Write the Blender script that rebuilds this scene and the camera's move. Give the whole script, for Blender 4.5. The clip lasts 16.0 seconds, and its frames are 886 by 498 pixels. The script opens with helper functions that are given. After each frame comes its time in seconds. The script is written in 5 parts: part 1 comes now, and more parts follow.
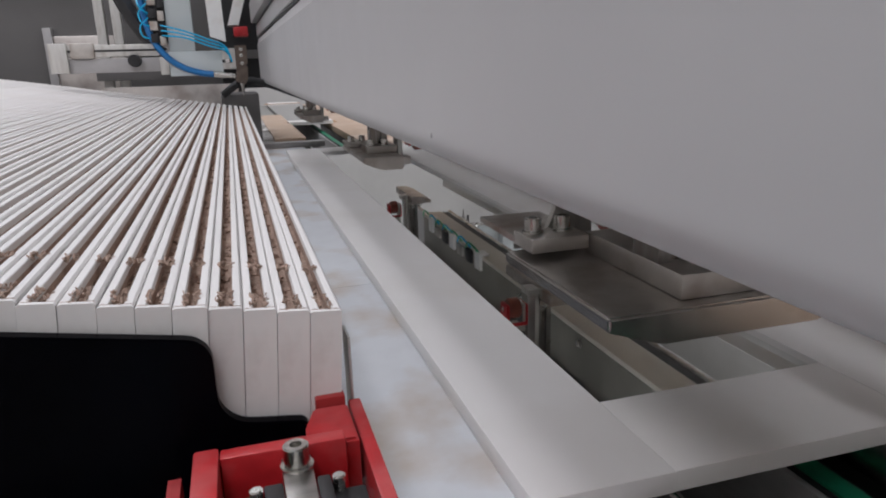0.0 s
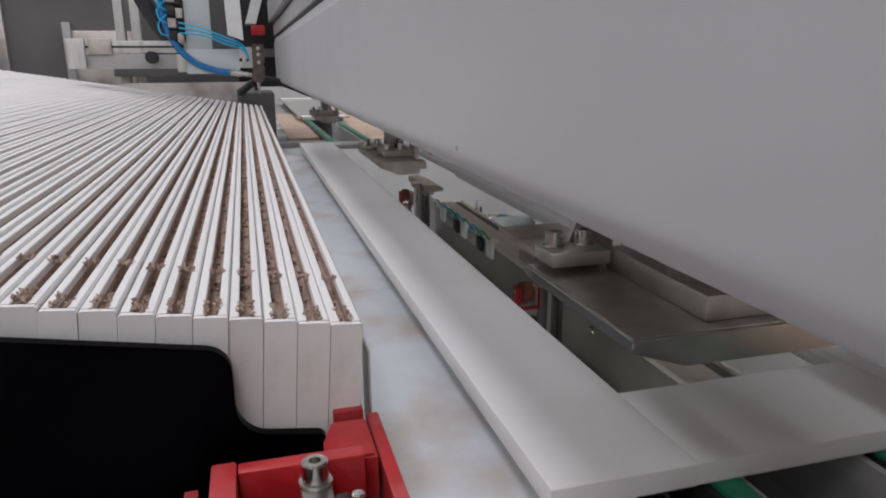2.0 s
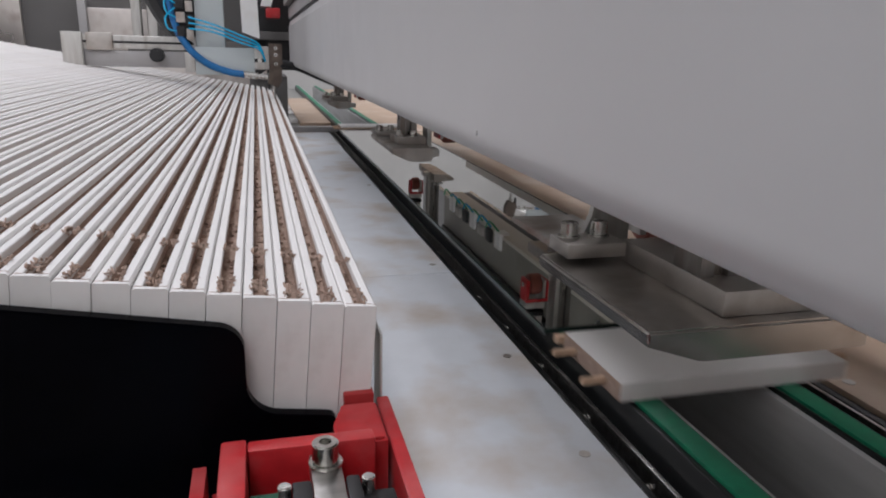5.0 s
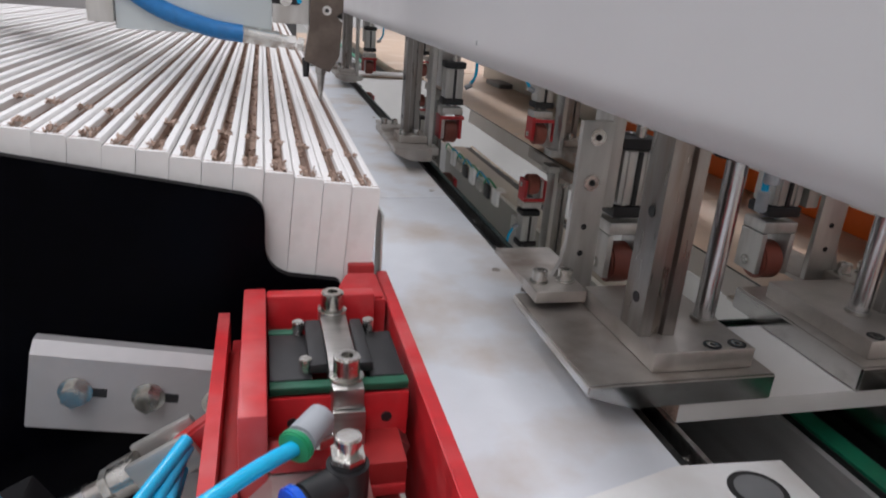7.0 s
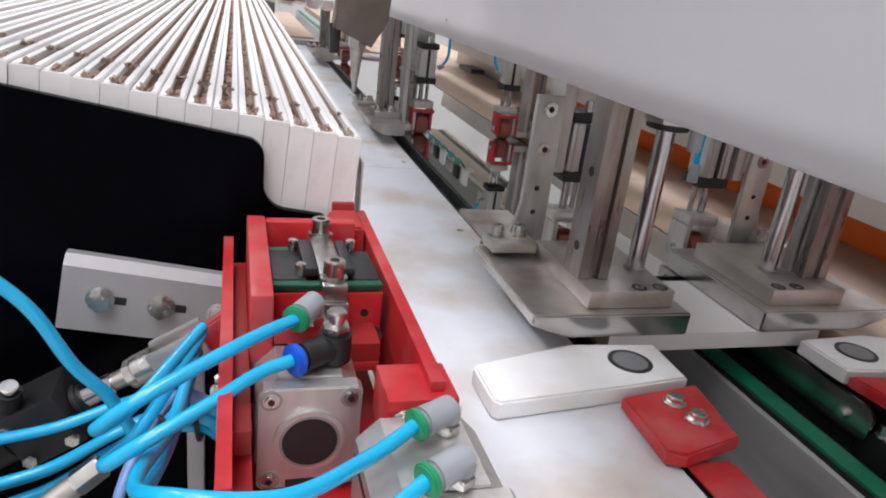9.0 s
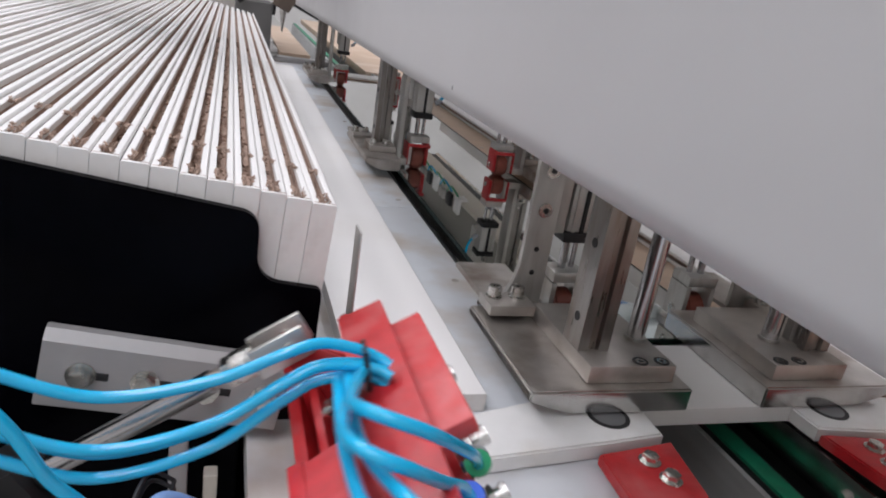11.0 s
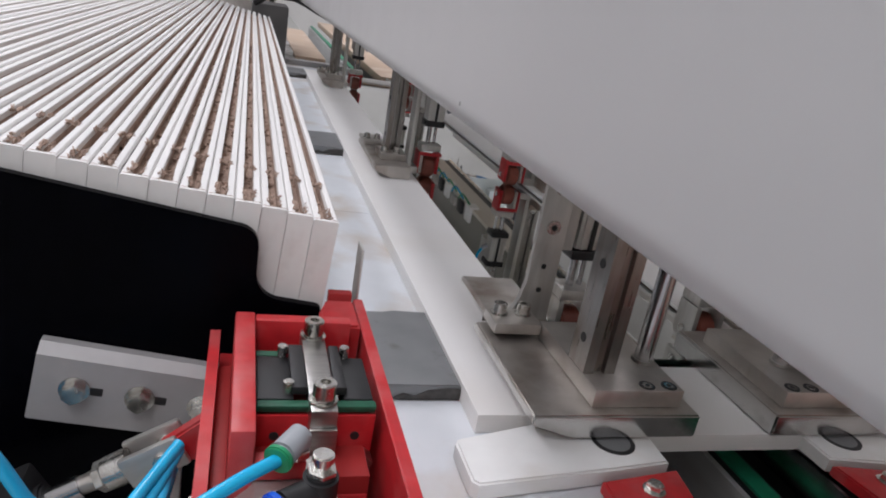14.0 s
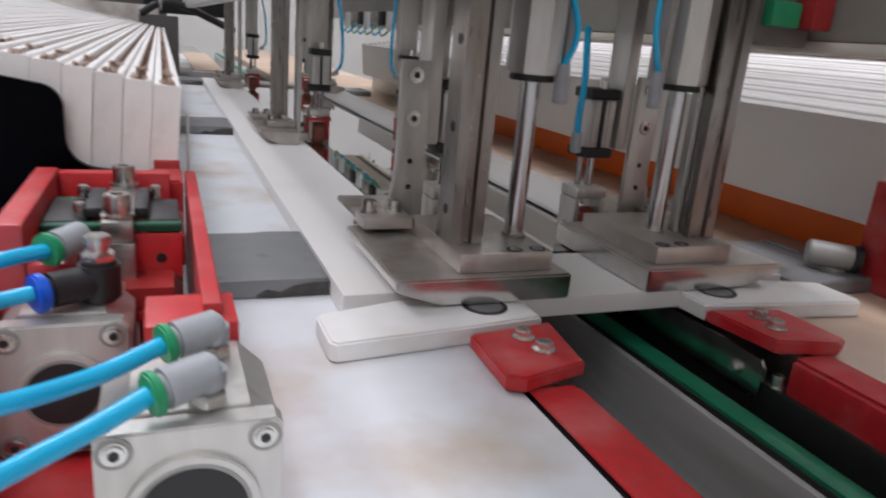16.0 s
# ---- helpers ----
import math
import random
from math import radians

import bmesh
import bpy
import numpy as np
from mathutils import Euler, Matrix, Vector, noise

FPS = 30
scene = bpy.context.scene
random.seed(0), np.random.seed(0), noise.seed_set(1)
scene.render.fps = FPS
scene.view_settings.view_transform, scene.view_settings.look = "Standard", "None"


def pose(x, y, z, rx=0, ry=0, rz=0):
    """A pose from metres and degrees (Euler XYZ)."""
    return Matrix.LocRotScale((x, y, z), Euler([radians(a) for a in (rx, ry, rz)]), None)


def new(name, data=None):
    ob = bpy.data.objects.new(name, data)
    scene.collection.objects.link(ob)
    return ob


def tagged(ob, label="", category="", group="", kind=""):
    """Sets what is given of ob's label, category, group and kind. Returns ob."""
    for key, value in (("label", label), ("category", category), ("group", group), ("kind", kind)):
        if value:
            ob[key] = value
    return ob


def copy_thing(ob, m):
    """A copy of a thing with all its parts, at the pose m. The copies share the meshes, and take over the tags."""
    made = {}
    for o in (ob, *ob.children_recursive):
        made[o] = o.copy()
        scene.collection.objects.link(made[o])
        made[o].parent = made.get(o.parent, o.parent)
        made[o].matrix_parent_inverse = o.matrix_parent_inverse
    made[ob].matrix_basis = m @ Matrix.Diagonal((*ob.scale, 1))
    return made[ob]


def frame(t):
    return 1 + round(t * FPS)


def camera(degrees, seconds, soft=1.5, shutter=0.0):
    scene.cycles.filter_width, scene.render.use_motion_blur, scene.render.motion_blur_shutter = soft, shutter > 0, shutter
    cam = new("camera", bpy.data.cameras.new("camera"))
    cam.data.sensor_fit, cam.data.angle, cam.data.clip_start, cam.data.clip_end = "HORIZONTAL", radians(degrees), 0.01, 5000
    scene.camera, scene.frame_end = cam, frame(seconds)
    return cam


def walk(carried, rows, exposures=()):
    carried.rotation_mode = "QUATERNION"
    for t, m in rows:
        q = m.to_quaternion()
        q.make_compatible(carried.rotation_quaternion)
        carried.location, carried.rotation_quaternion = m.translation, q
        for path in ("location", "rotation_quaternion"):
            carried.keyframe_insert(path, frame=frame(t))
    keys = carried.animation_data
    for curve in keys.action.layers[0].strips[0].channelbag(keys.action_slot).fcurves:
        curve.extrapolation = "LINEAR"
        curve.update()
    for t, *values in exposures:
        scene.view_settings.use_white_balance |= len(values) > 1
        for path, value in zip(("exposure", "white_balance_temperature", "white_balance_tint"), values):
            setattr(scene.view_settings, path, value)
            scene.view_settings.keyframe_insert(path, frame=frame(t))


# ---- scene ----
cam = camera(65.06, 16.0, soft=1.9, shutter=0.5)
PATH = [
    (0, -0.0591, -0.4584, 1.1354, 74.83, 1.68, -16.70),
    (0.5, -0.0602, -0.4582, 1.1287, 74.88, 1.53, -16.40),
    (1, -0.0636, -0.4560, 1.1332, 74.69, 0.96, -16.12),
    (1.5, -0.0656, -0.4532, 1.1402, 74.68, 0.51, -15.76),
    (2, -0.0668, -0.4477, 1.1430, 74.98, 0.37, -15.61),
    (2.5, -0.0669, -0.4381, 1.1382, 75.25, 0.04, -15.40),
    (3, -0.0669, -0.4409, 1.1388, 75.19, -0.18, -15.15),
    (3.5, -0.0694, -0.4277, 1.1396, 74.83, -0.59, -15.17),
    (6, -0.0789, -0.4727, 1.1300, 72.76, -2.49, -13.95),
    (6.5, -0.0860, -0.4959, 1.1224, 71.33, -3.69, -13.96),
    (7, -0.0883, -0.5210, 1.1147, 69.99, -4.33, -13.74),
    (7.5, -0.0956, -0.5534, 1.1080, 68.97, -5.23, -14.11),
    (8, -0.1037, -0.5997, 1.1055, 68.89, -5.86, -14.96),
    (9, -0.1148, -0.6328, 1.1120, 69.15, -6.78, -15.54),
    (9.5, -0.1141, -0.6198, 1.1410, 68.40, -7.53, -15.23),
    (10.2, -0.1231, -0.6027, 1.1539, 69.76, -8.31, -15.87),
    (12.5, -0.1113, -0.5705, 1.1684, 70.38, -9.68, -14.88),
    (12.8, -0.1110, -0.5708, 1.1690, 70.26, -9.77, -14.66),
    (14.5, -0.1063, -0.5737, 1.1652, 70.25, -9.46, -14.29),
    (15, -0.0878, -0.5968, 1.1419, 69.84, -7.67, -15.63),
    (15.5, -0.0409, -0.6361, 1.0764, 71.93, -6.17, -17.26),
    (16, -0.0155, -0.6314, 1.0267, 73.15, -4.88, -21.20),
]
EXPOSURES = [(0, -0.11), (3.5, -0.18), (6.0, 0.12), (7.0, 0.4), (8.0, 0.63), (9.0, 0.83), (9.5, 0.78), (10.2, 0.55), (12.5, 0.2), (14.5, 0.18), (15.0, 0.15), (15.4, 0.28), (16, 0.4)]
walk(cam, [(t, pose(x, y, z, a, b, c)) for t, x, y, z, a, b, c in PATH], EXPOSURES)
LAMPS = [(-3.6, -2.5, 95), (-3.6, 4.0, 160), (-1.2, -2.5, 125), (-1.2, 4.0, 125), (2.5, -2.5, 125), (2.5, 4.0, 125), (5.0, 1.0, 125)]

# world: a closed factory hall, lit by luminaires under its ceiling
world = bpy.data.worlds.new("hall_air")
scene.world = world
world.use_nodes = True
world.node_tree.nodes["Background"].inputs[0].default_value = (0.8, 0.85, 0.9, 1)
world.node_tree.nodes["Background"].inputs[1].default_value = 0.05


def lamp(x, y, z, sx, sy, watts, colour=(0.925, 0.92, 1.0)):
    data = bpy.data.lights.new("hall_luminaire_light", "AREA")
    data.shape, data.size, data.size_y, data.energy, data.color = "RECTANGLE", sx, sy, watts, colour
    ob = new("hall_luminaire_light", data)
    ob.matrix_basis = pose(x, y, z)


for lx, ly, watts in LAMPS:
    lamp(lx, ly, 5.55, 1.3, 5.0, watts)


# ---------------------------------------------------------------- materials
def material(name, colour, rough=0.5, metal=0.0, grain=0.06, scale=40.0, stain=None, stain_scale=4.0, stain_at=(0.5, 0.75),
             bump=0.0, spec=0.5, emit=0.0, stretch=(1, 1, 1), coat=0.0, per_object=0.0, rough_var=0.1):
    m = bpy.data.materials.new(name)
    m.use_nodes = True
    nt = m.node_tree
    n, link = nt.nodes, nt.links.new
    bsdf = n["Principled BSDF"]
    bsdf.inputs["Metallic"].default_value = metal
    bsdf.inputs["Specular IOR Level"].default_value = spec
    bsdf.inputs["Coat Weight"].default_value = coat
    tc = n.new("ShaderNodeTexCoord")
    mp = n.new("ShaderNodeMapping")
    mp.inputs["Scale"].default_value = stretch
    link(tc.outputs["Object"], mp.inputs[0])
    fine = n.new("ShaderNodeTexNoise")
    fine.inputs["Scale"].default_value, fine.inputs["Detail"].default_value = scale, 6
    link(mp.outputs[0], fine.inputs["Vector"])
    ramp = n.new("ShaderNodeValToRGB")
    ramp.color_ramp.elements[0].position, ramp.color_ramp.elements[1].position = 0.3, 0.7
    ramp.color_ramp.elements[0].color = (*[c * (1 - grain) for c in colour], 1)
    ramp.color_ramp.elements[1].color = (*[min(1, c * (1 + grain)) for c in colour], 1)
    link(fine.outputs["Fac"], ramp.inputs[0])
    out = ramp.outputs[0]
    if stain:
        big = n.new("ShaderNodeTexNoise")
        big.inputs["Scale"].default_value, big.inputs["Detail"].default_value = stain_scale, 5
        link(mp.outputs[0], big.inputs["Vector"])
        fac = n.new("ShaderNodeMapRange")
        fac.inputs[1].default_value, fac.inputs[2].default_value = stain_at
        link(big.outputs["Fac"], fac.inputs[0])
        mix = n.new("ShaderNodeMix")
        mix.data_type = "RGBA"
        link(fac.outputs[0], mix.inputs[0])
        link(out, mix.inputs[6])
        mix.inputs[7].default_value = (*stain, 1)
        out = mix.outputs[2]
    if per_object:
        info = n.new("ShaderNodeObjectInfo")
        hsv = n.new("ShaderNodeHueSaturation")
        mr = n.new("ShaderNodeMapRange")
        mr.inputs[3].default_value, mr.inputs[4].default_value = 1 - per_object, 1 + per_object
        link(info.outputs["Random"], mr.inputs[0])
        link(mr.outputs[0], hsv.inputs["Value"])
        link(out, hsv.inputs["Color"])
        out = hsv.outputs[0]
    link(out, bsdf.inputs["Base Color"])
    rr = n.new("ShaderNodeMapRange")
    rr.inputs[3].default_value, rr.inputs[4].default_value = max(0.02, rough - rough_var), min(1, rough + rough_var)
    link(fine.outputs["Fac"], rr.inputs[0])
    link(rr.outputs[0], bsdf.inputs["Roughness"])
    if bump:
        b = n.new("ShaderNodeBump")
        b.inputs["Strength"].default_value, b.inputs["Distance"].default_value = bump, 0.001
        link(fine.outputs["Fac"], b.inputs["Height"])
        link(b.outputs[0], bsdf.inputs["Normal"])
    if emit:
        bsdf.inputs["Emission Color"].default_value = (1.0, 0.97, 0.92, 1)
        bsdf.inputs["Emission Strength"].default_value = emit
    return m


FOIL = material("white_foil", (0.80, 0.785, 0.765), 0.44, grain=0.0, scale=30, rough_var=0.0, stain=(0.72, 0.69, 0.645), stain_scale=3.5, stain_at=(0.5, 0.85), per_object=0.03)
FOIL_END = material("white_foil_end", (0.74, 0.72, 0.69), 0.5, grain=0.03, scale=60, stain=(0.5, 0.46, 0.42), stain_scale=14, stain_at=(0.62, 0.85), per_object=0.05, bump=0.1)
MDF = material("raw_fibreboard", (0.384, 0.276, 0.22), 0.9, grain=0.4, scale=420, bump=0.8, stain=(0.5, 0.38, 0.3), stain_scale=90)
SLAB = material("white_slide_plastic", (0.69, 0.715, 0.74), 0.46, grain=0.03, scale=25, stain=(0.50, 0.41, 0.32), stain_scale=6.5, stain_at=(0.47, 0.74), bump=0.05)
SLAB_TAN = material("tan_slide_plate", (0.5, 0.37, 0.27), 0.45, grain=0.08, scale=20, stain=(0.62, 0.52, 0.44), stain_scale=4)
ACETAL = material("white_acetal", (0.80, 0.80, 0.78), 0.35, grain=0.02, scale=50, stain=(0.7, 0.67, 0.62), stain_scale=12)
HOODPAINT = material("light_grey_paint", (0.44, 0.435, 0.435), 0.42, grain=0.012, scale=14, stain=(0.405, 0.40, 0.40), stain_scale=1.6, stain_at=(0.45, 0.8), bump=0.03)
LIP = material("scuffed_edge_paint", (0.33, 0.33, 0.33), 0.45, grain=0.05, scale=18, stain=(0.40, 0.39, 0.38), stain_scale=9, stretch=(1, 0.4, 1))
CREAM = material("cream_paint", (0.62, 0.58, 0.5), 0.45, grain=0.03, scale=12)
STEEL = material("brushed_steel", (0.45, 0.44, 0.42), 0.32, metal=1.0, grain=0.12, scale=35, stain=(0.3, 0.27, 0.24), stain_scale=16, bump=0.15, stretch=(1, 6, 6))
POLISHED = material("polished_steel", (0.60, 0.595, 0.58), 0.18, metal=1.0, grain=0.08, scale=25, stain=(0.34, 0.31, 0.29), stain_scale=18, rough_var=0.08)
POST = material("drawn_steel", (0.33, 0.315, 0.30), 0.3, metal=1.0, grain=0.10, scale=30, stain=(0.24, 0.19, 0.16), stain_scale=7, stain_at=(0.5, 0.75), bump=0.06, stretch=(5, 5, 0.8))
STEEL_DULL = material("ground_steel", (0.53, 0.50, 0.465), 0.42, metal=0.9, grain=0.12, scale=30, stain=(0.34, 0.28, 0.235), stain_scale=14, stain_at=(0.5, 0.7), bump=0.2)
LEAD = material("dull_grey_plate", (0.23, 0.235, 0.24), 0.5, metal=0.4, grain=0.1, scale=22, stain=(0.14, 0.13, 0.12), stain_scale=20, stain_at=(0.6, 0.75), bump=0.25)
OILY = material("oily_dark_steel", (0.07, 0.065, 0.06), 0.35, metal=0.4, grain=0.3, scale=120, bump=0.3)
CHROME = material("chrome", (0.50, 0.50, 0.51), 0.2, metal=1.0, grain=0.03, rough_var=0.04)
ZINC = material("zinc_bolt", (0.66, 0.65, 0.62), 0.25, metal=1.0, grain=0.12, scale=90, stain=(0.42, 0.4, 0.36), stain_scale=60)
ALU = material("anodised_aluminium", (0.60, 0.59, 0.56), 0.40, metal=0.75, grain=0.07, scale=30, stain=(0.44, 0.41, 0.37), stain_scale=11, stain_at=(0.52, 0.78), stretch=(4, 4, 0.6), bump=0.06)
ALU_GREY = material("grey_aluminium_bar", (0.40, 0.39, 0.385), 0.5, metal=0.35, grain=0.04, scale=60, bump=0.08)
BLACK = material("black_panel", (0.0012, 0.0012, 0.0022), 0.22, grain=0.3, scale=90, stain=(0.003, 0.003, 0.0045), stain_scale=8, spec=0.03, rough_var=0.05)
RUBBER = material("black_plastic", (0.014, 0.014, 0.015), 0.5, grain=0.2, scale=60)
RED = material("red_machine_paint", (0.46, 0.014, 0.019), 0.46, grain=0.15, scale=70, stain=(0.50, 0.095, 0.095), stain_scale=22, stain_at=(0.46, 0.74), bump=0.15, coat=0.08)
DARKRED = material("dark_red_paint", (0.30, 0.018, 0.018), 0.5, grain=0.15, scale=40)
WHEEL = material("brown_urethane", (0.23, 0.06, 0.04), 0.5, grain=0.12, scale=50, bump=0.1)
GREEN = material("green_belt", (0.012, 0.21, 0.11), 0.45, grain=0.15, scale=60)
SEAL = material("green_seal", (0.02, 0.28, 0.12), 0.45, grain=0.08)
# darker copy of SEAL for the carriage
SEAL_DARK = material("dark_green_seal", (0.010, 0.085, 0.045), 0.6, grain=0.25, scale=90)
HOSE = material("sky_blue_hose", (0.01, 0.42, 0.72), 0.22, grain=0.05, scale=40, coat=0.3)
HOSE_DARK = material("deep_blue_hose", (0.012, 0.16, 0.42), 0.4, grain=0.12, scale=120, bump=0.2)
HOSE_PALE = material("grey_blue_hose", (0.2, 0.33, 0.6), 0.35, grain=0.05)
COLLAR_BLUE = material("blue_collar", (0.01, 0.1, 0.6), 0.3, grain=0.05)
FITTING = material("grey_fitting", (0.33, 0.35, 0.37), 0.45, grain=0.06, scale=80, bump=0.05)
BRONZE = material("burnished_valve_steel", (0.12, 0.095, 0.08), 0.38, metal=0.7, grain=0.15, scale=40, stain=(0.2, 0.16, 0.13), stain_scale=25)
MIRROR = material("mirror_silver", (0.80, 0.82, 0.81), 0.02, metal=1.0, grain=0.0, rough_var=0.0)
GLASS_EDGE = material("dark_glass_edge", (0.02, 0.035, 0.03), 0.2, grain=0.1)
WOOD = material("beech_dowel", (0.55, 0.38, 0.26), 0.6, grain=0.15, scale=120)
BELTBLACK = material("black_rail", (0.015, 0.016, 0.016), 0.35, grain=0.2, scale=40)
BEAMGREY = material("grey_beam", (0.32, 0.32, 0.3), 0.45, metal=0.3, grain=0.05, scale=16)
ORANGE = material("orange_paint", (0.92, 0.17, 0.02), 0.45, grain=0.06, scale=10)
CLEARPLATE = material("frosted_plate", (0.55, 0.6, 0.6), 0.25, grain=0.04, scale=8)
PLASTER = material("hall_wall_paint", (0.60, 0.59, 0.57), 0.8, grain=0.05, scale=2, stain=(0.5, 0.49, 0.47), stain_scale=0.6)
ROOF = material("hall_ceiling_paint", (0.65, 0.65, 0.64), 0.9, grain=0.05, scale=1)
CONCRETE = material("concrete", (0.3, 0.29, 0.27), 0.7, grain=0.15, scale=6, stain=(0.2, 0.19, 0.18), stain_scale=1)
CABINET = material("grey_cabinet_paint", (0.135, 0.13, 0.125), 0.5, grain=0.04, scale=8)
# light grey broken by long darker streaks along y
PLATEGREY = material("streaked_grey_side_plate", (0.5, 0.5, 0.49), 0.5, grain=0.1, scale=18, stain=(0.38, 0.37, 0.36), stain_scale=7, stretch=(1, 0.3, 3))
BRIGHTSHEET = material("bright_sheet_metal", (0.75, 0.7, 0.66), 0.3, metal=0.8, grain=0.2, scale=5, stain=(0.5, 0.42, 0.38), stain_scale=9)


# ---------------------------------------------------------------- mesh tools
def box(bm, x0, x1, y0, y1, z0, z1, bevel=0.0, m=None):
    geo = bmesh.ops.create_cube(bm, size=1)
    vs = geo["verts"]
    lo, hi = Vector((min(x0, x1), min(y0, y1), min(z0, z1))), Vector((max(x0, x1), max(y0, y1), max(z0, z1)))
    for v in vs:
        v.co = Vector([lo[i] if v.co[i] < 0 else hi[i] for i in range(3)])
    if m:
        for v in vs:
            v.co = m @ v.co
    if bevel:
        es = list({e for v in vs for e in v.link_edges})
        bmesh.ops.bevel(bm, geom=es, offset=bevel, segments=2, affect="EDGES", profile=0.6)
    return bm


def rod(bm, p0, p1, r0, r1=None, seg=20, bevel=0.0):
    """A round or many-sided bar from p0 to p1."""
    p0, p1 = Vector(p0), Vector(p1)
    d = p1 - p0
    q = Vector((0, 0, 1)).rotation_difference(d.normalized()).to_matrix().to_4x4()
    geo = bmesh.ops.create_cone(bm, cap_ends=True, segments=seg, radius1=r0, radius2=r0 if r1 is None else r1, depth=d.length,
                                matrix=Matrix.Translation((p0 + p1) / 2) @ q)
    if bevel:
        faces = {f for v in geo["verts"] for f in v.link_faces if len(f.verts) > 4}
        bmesh.ops.bevel(bm, geom=list({e for f in faces for e in f.edges}), offset=bevel, segments=2, affect="EDGES")
    return bm


def prism(bm, pts, axis, a, b, bevel=0.0):
    """A polygon of (u, v) pairs swept along an axis from a to b. axis y: u is x, v is z; axis z: u is x, v is y; axis x: u is y, v is z."""
    put = {"y": lambda u, v, w: (u, w, v), "z": lambda u, v, w: (u, v, w), "x": lambda u, v, w: (w, u, v)}[axis]
    lo, hi = [bm.verts.new(put(u, v, a)) for u, v in pts], [bm.verts.new(put(u, v, b)) for u, v in pts]
    fs = [bm.faces.new(lo), bm.faces.new(hi)]
    for i in range(len(pts)):
        j = (i + 1) % len(pts)
        fs.append(bm.faces.new((lo[i], lo[j], hi[j], hi[i])))
    bmesh.ops.recalc_face_normals(bm, faces=fs)
    if bevel:
        bmesh.ops.bevel(bm, geom=list({e for f in fs[:2] for e in f.edges}), offset=bevel, segments=2, affect="EDGES")
    return bm


def smooth_path(pts, steps=10):
    pts = [Vector(p) for p in pts]
    out = []
    for i in range(len(pts) - 1):
        p0, p1, p2, p3 = pts[max(i - 1, 0)], pts[i], pts[i + 1], pts[min(i + 2, len(pts) - 1)]
        for s in range(steps):
            t = s / steps
            out.append(0.5 * (2 * p1 + (p2 - p0) * t + (2 * p0 - 5 * p1 + 4 * p2 - p3) * t * t + (3 * p1 - p0 - 3 * p2 + p3) * t ** 3))
    return out + [pts[-1]]


def tube(bm, pts, r, seg=12, steps=10):
    """A round hose along a smooth path."""
    path = smooth_path(pts, steps)
    rings, up = [], Vector((0.13, 0.21, 0.97))
    for i, p in enumerate(path):
        d = (path[min(i + 1, len(path) - 1)] - path[max(i - 1, 0)]).normalized()
        u = d.cross(up).normalized() if not rings else (last - d * last.dot(d)).normalized()
        last = u
        w = d.cross(u)
        rings.append([bm.verts.new(p + r * (math.cos(k * math.tau / seg) * u + math.sin(k * math.tau / seg) * w)) for k in range(seg)])
    for a, b in zip(rings[:-1], rings[1:]):
        for k in range(seg):
            bm.faces.new((a[k], a[(k + 1) % seg], b[(k + 1) % seg], b[k]))
    bm.faces.new(rings[0][::-1])
    bm.faces.new(rings[-1])
    bmesh.ops.recalc_face_normals(bm, faces=bm.faces[:])
    return bm


def mesh_of(name, bm, mats):
    me = bpy.data.meshes.new(name)
    for f in bm.faces:
        f.smooth = True
    bm.normal_update()
    bm.to_mesh(me)
    bm.free()
    me.set_sharp_from_angle(angle=radians(35))
    for m in mats if isinstance(mats, (list, tuple)) else [mats]:
        me.materials.append(m)
    return me


def part(name, bm, mats, parent=None, label=""):
    ob = new(name, mesh_of(name, bm, mats))
    ob.parent = parent
    return tagged(ob, label)


def thing(name, label, category, group="", kind="", at=(0, 0, 0)):
    ob = new(name)
    ob.empty_display_size = 0.02
    ob.location = at
    return tagged(ob, label, category, group, kind)


def B():
    return bmesh.new()


XC = 0.4345                      # middle plane of the machine


def mx(side):
    """x of the near side (0) or its mirror image on the far side (1)."""
    return (lambda x: x) if side == 0 else (lambda x: 2 * XC - x)


def cap_bolt(parent, p, r=0.0065, h=0.012, up=(0, 0, 1), washer=True):
    """A socket-head bolt standing on p."""
    p, u = Vector(p), Vector(up).normalized()
    if washer:
        part("washer", rod(B(), p, p + u * 0.0022, r * 1.28, seg=24, bevel=0.0005), ZINC, parent)
        p = p + u * 0.0022
    bm = B()
    rod(bm, p, p + u * h, r, seg=28, bevel=0.0009)
    top = max((f for f in bm.faces), key=lambda f: (f.calc_center_median() - p).dot(u))
    inner = bmesh.ops.inset_individual(bm, faces=[top], thickness=r * 0.42)
    geo = bmesh.ops.extrude_discrete_faces(bm, faces=[top])["faces"]
    bmesh.ops.translate(bm, verts=geo[0].verts[:], vec=-u * h * 0.5)
    return part("cap_bolt", bm, ZINC, parent)


def hex_bolt(parent, p, r=0.0075, h=0.006, up=(0, -1, 0)):
    p, u = Vector(p), Vector(up).normalized()
    bm = rod(B(), p, p + u * 0.0018, r * 1.32, seg=28, bevel=0.0004)
    rod(bm, p + u * 0.0018, p + u * (0.0018 + h), r, seg=6, bevel=r * 0.07)
    rod(bm, p + u * (0.0018 + h), p + u * (0.0024 + h), r * 0.72, seg=24)
    return part("hex_bolt", bm, ZINC, parent)


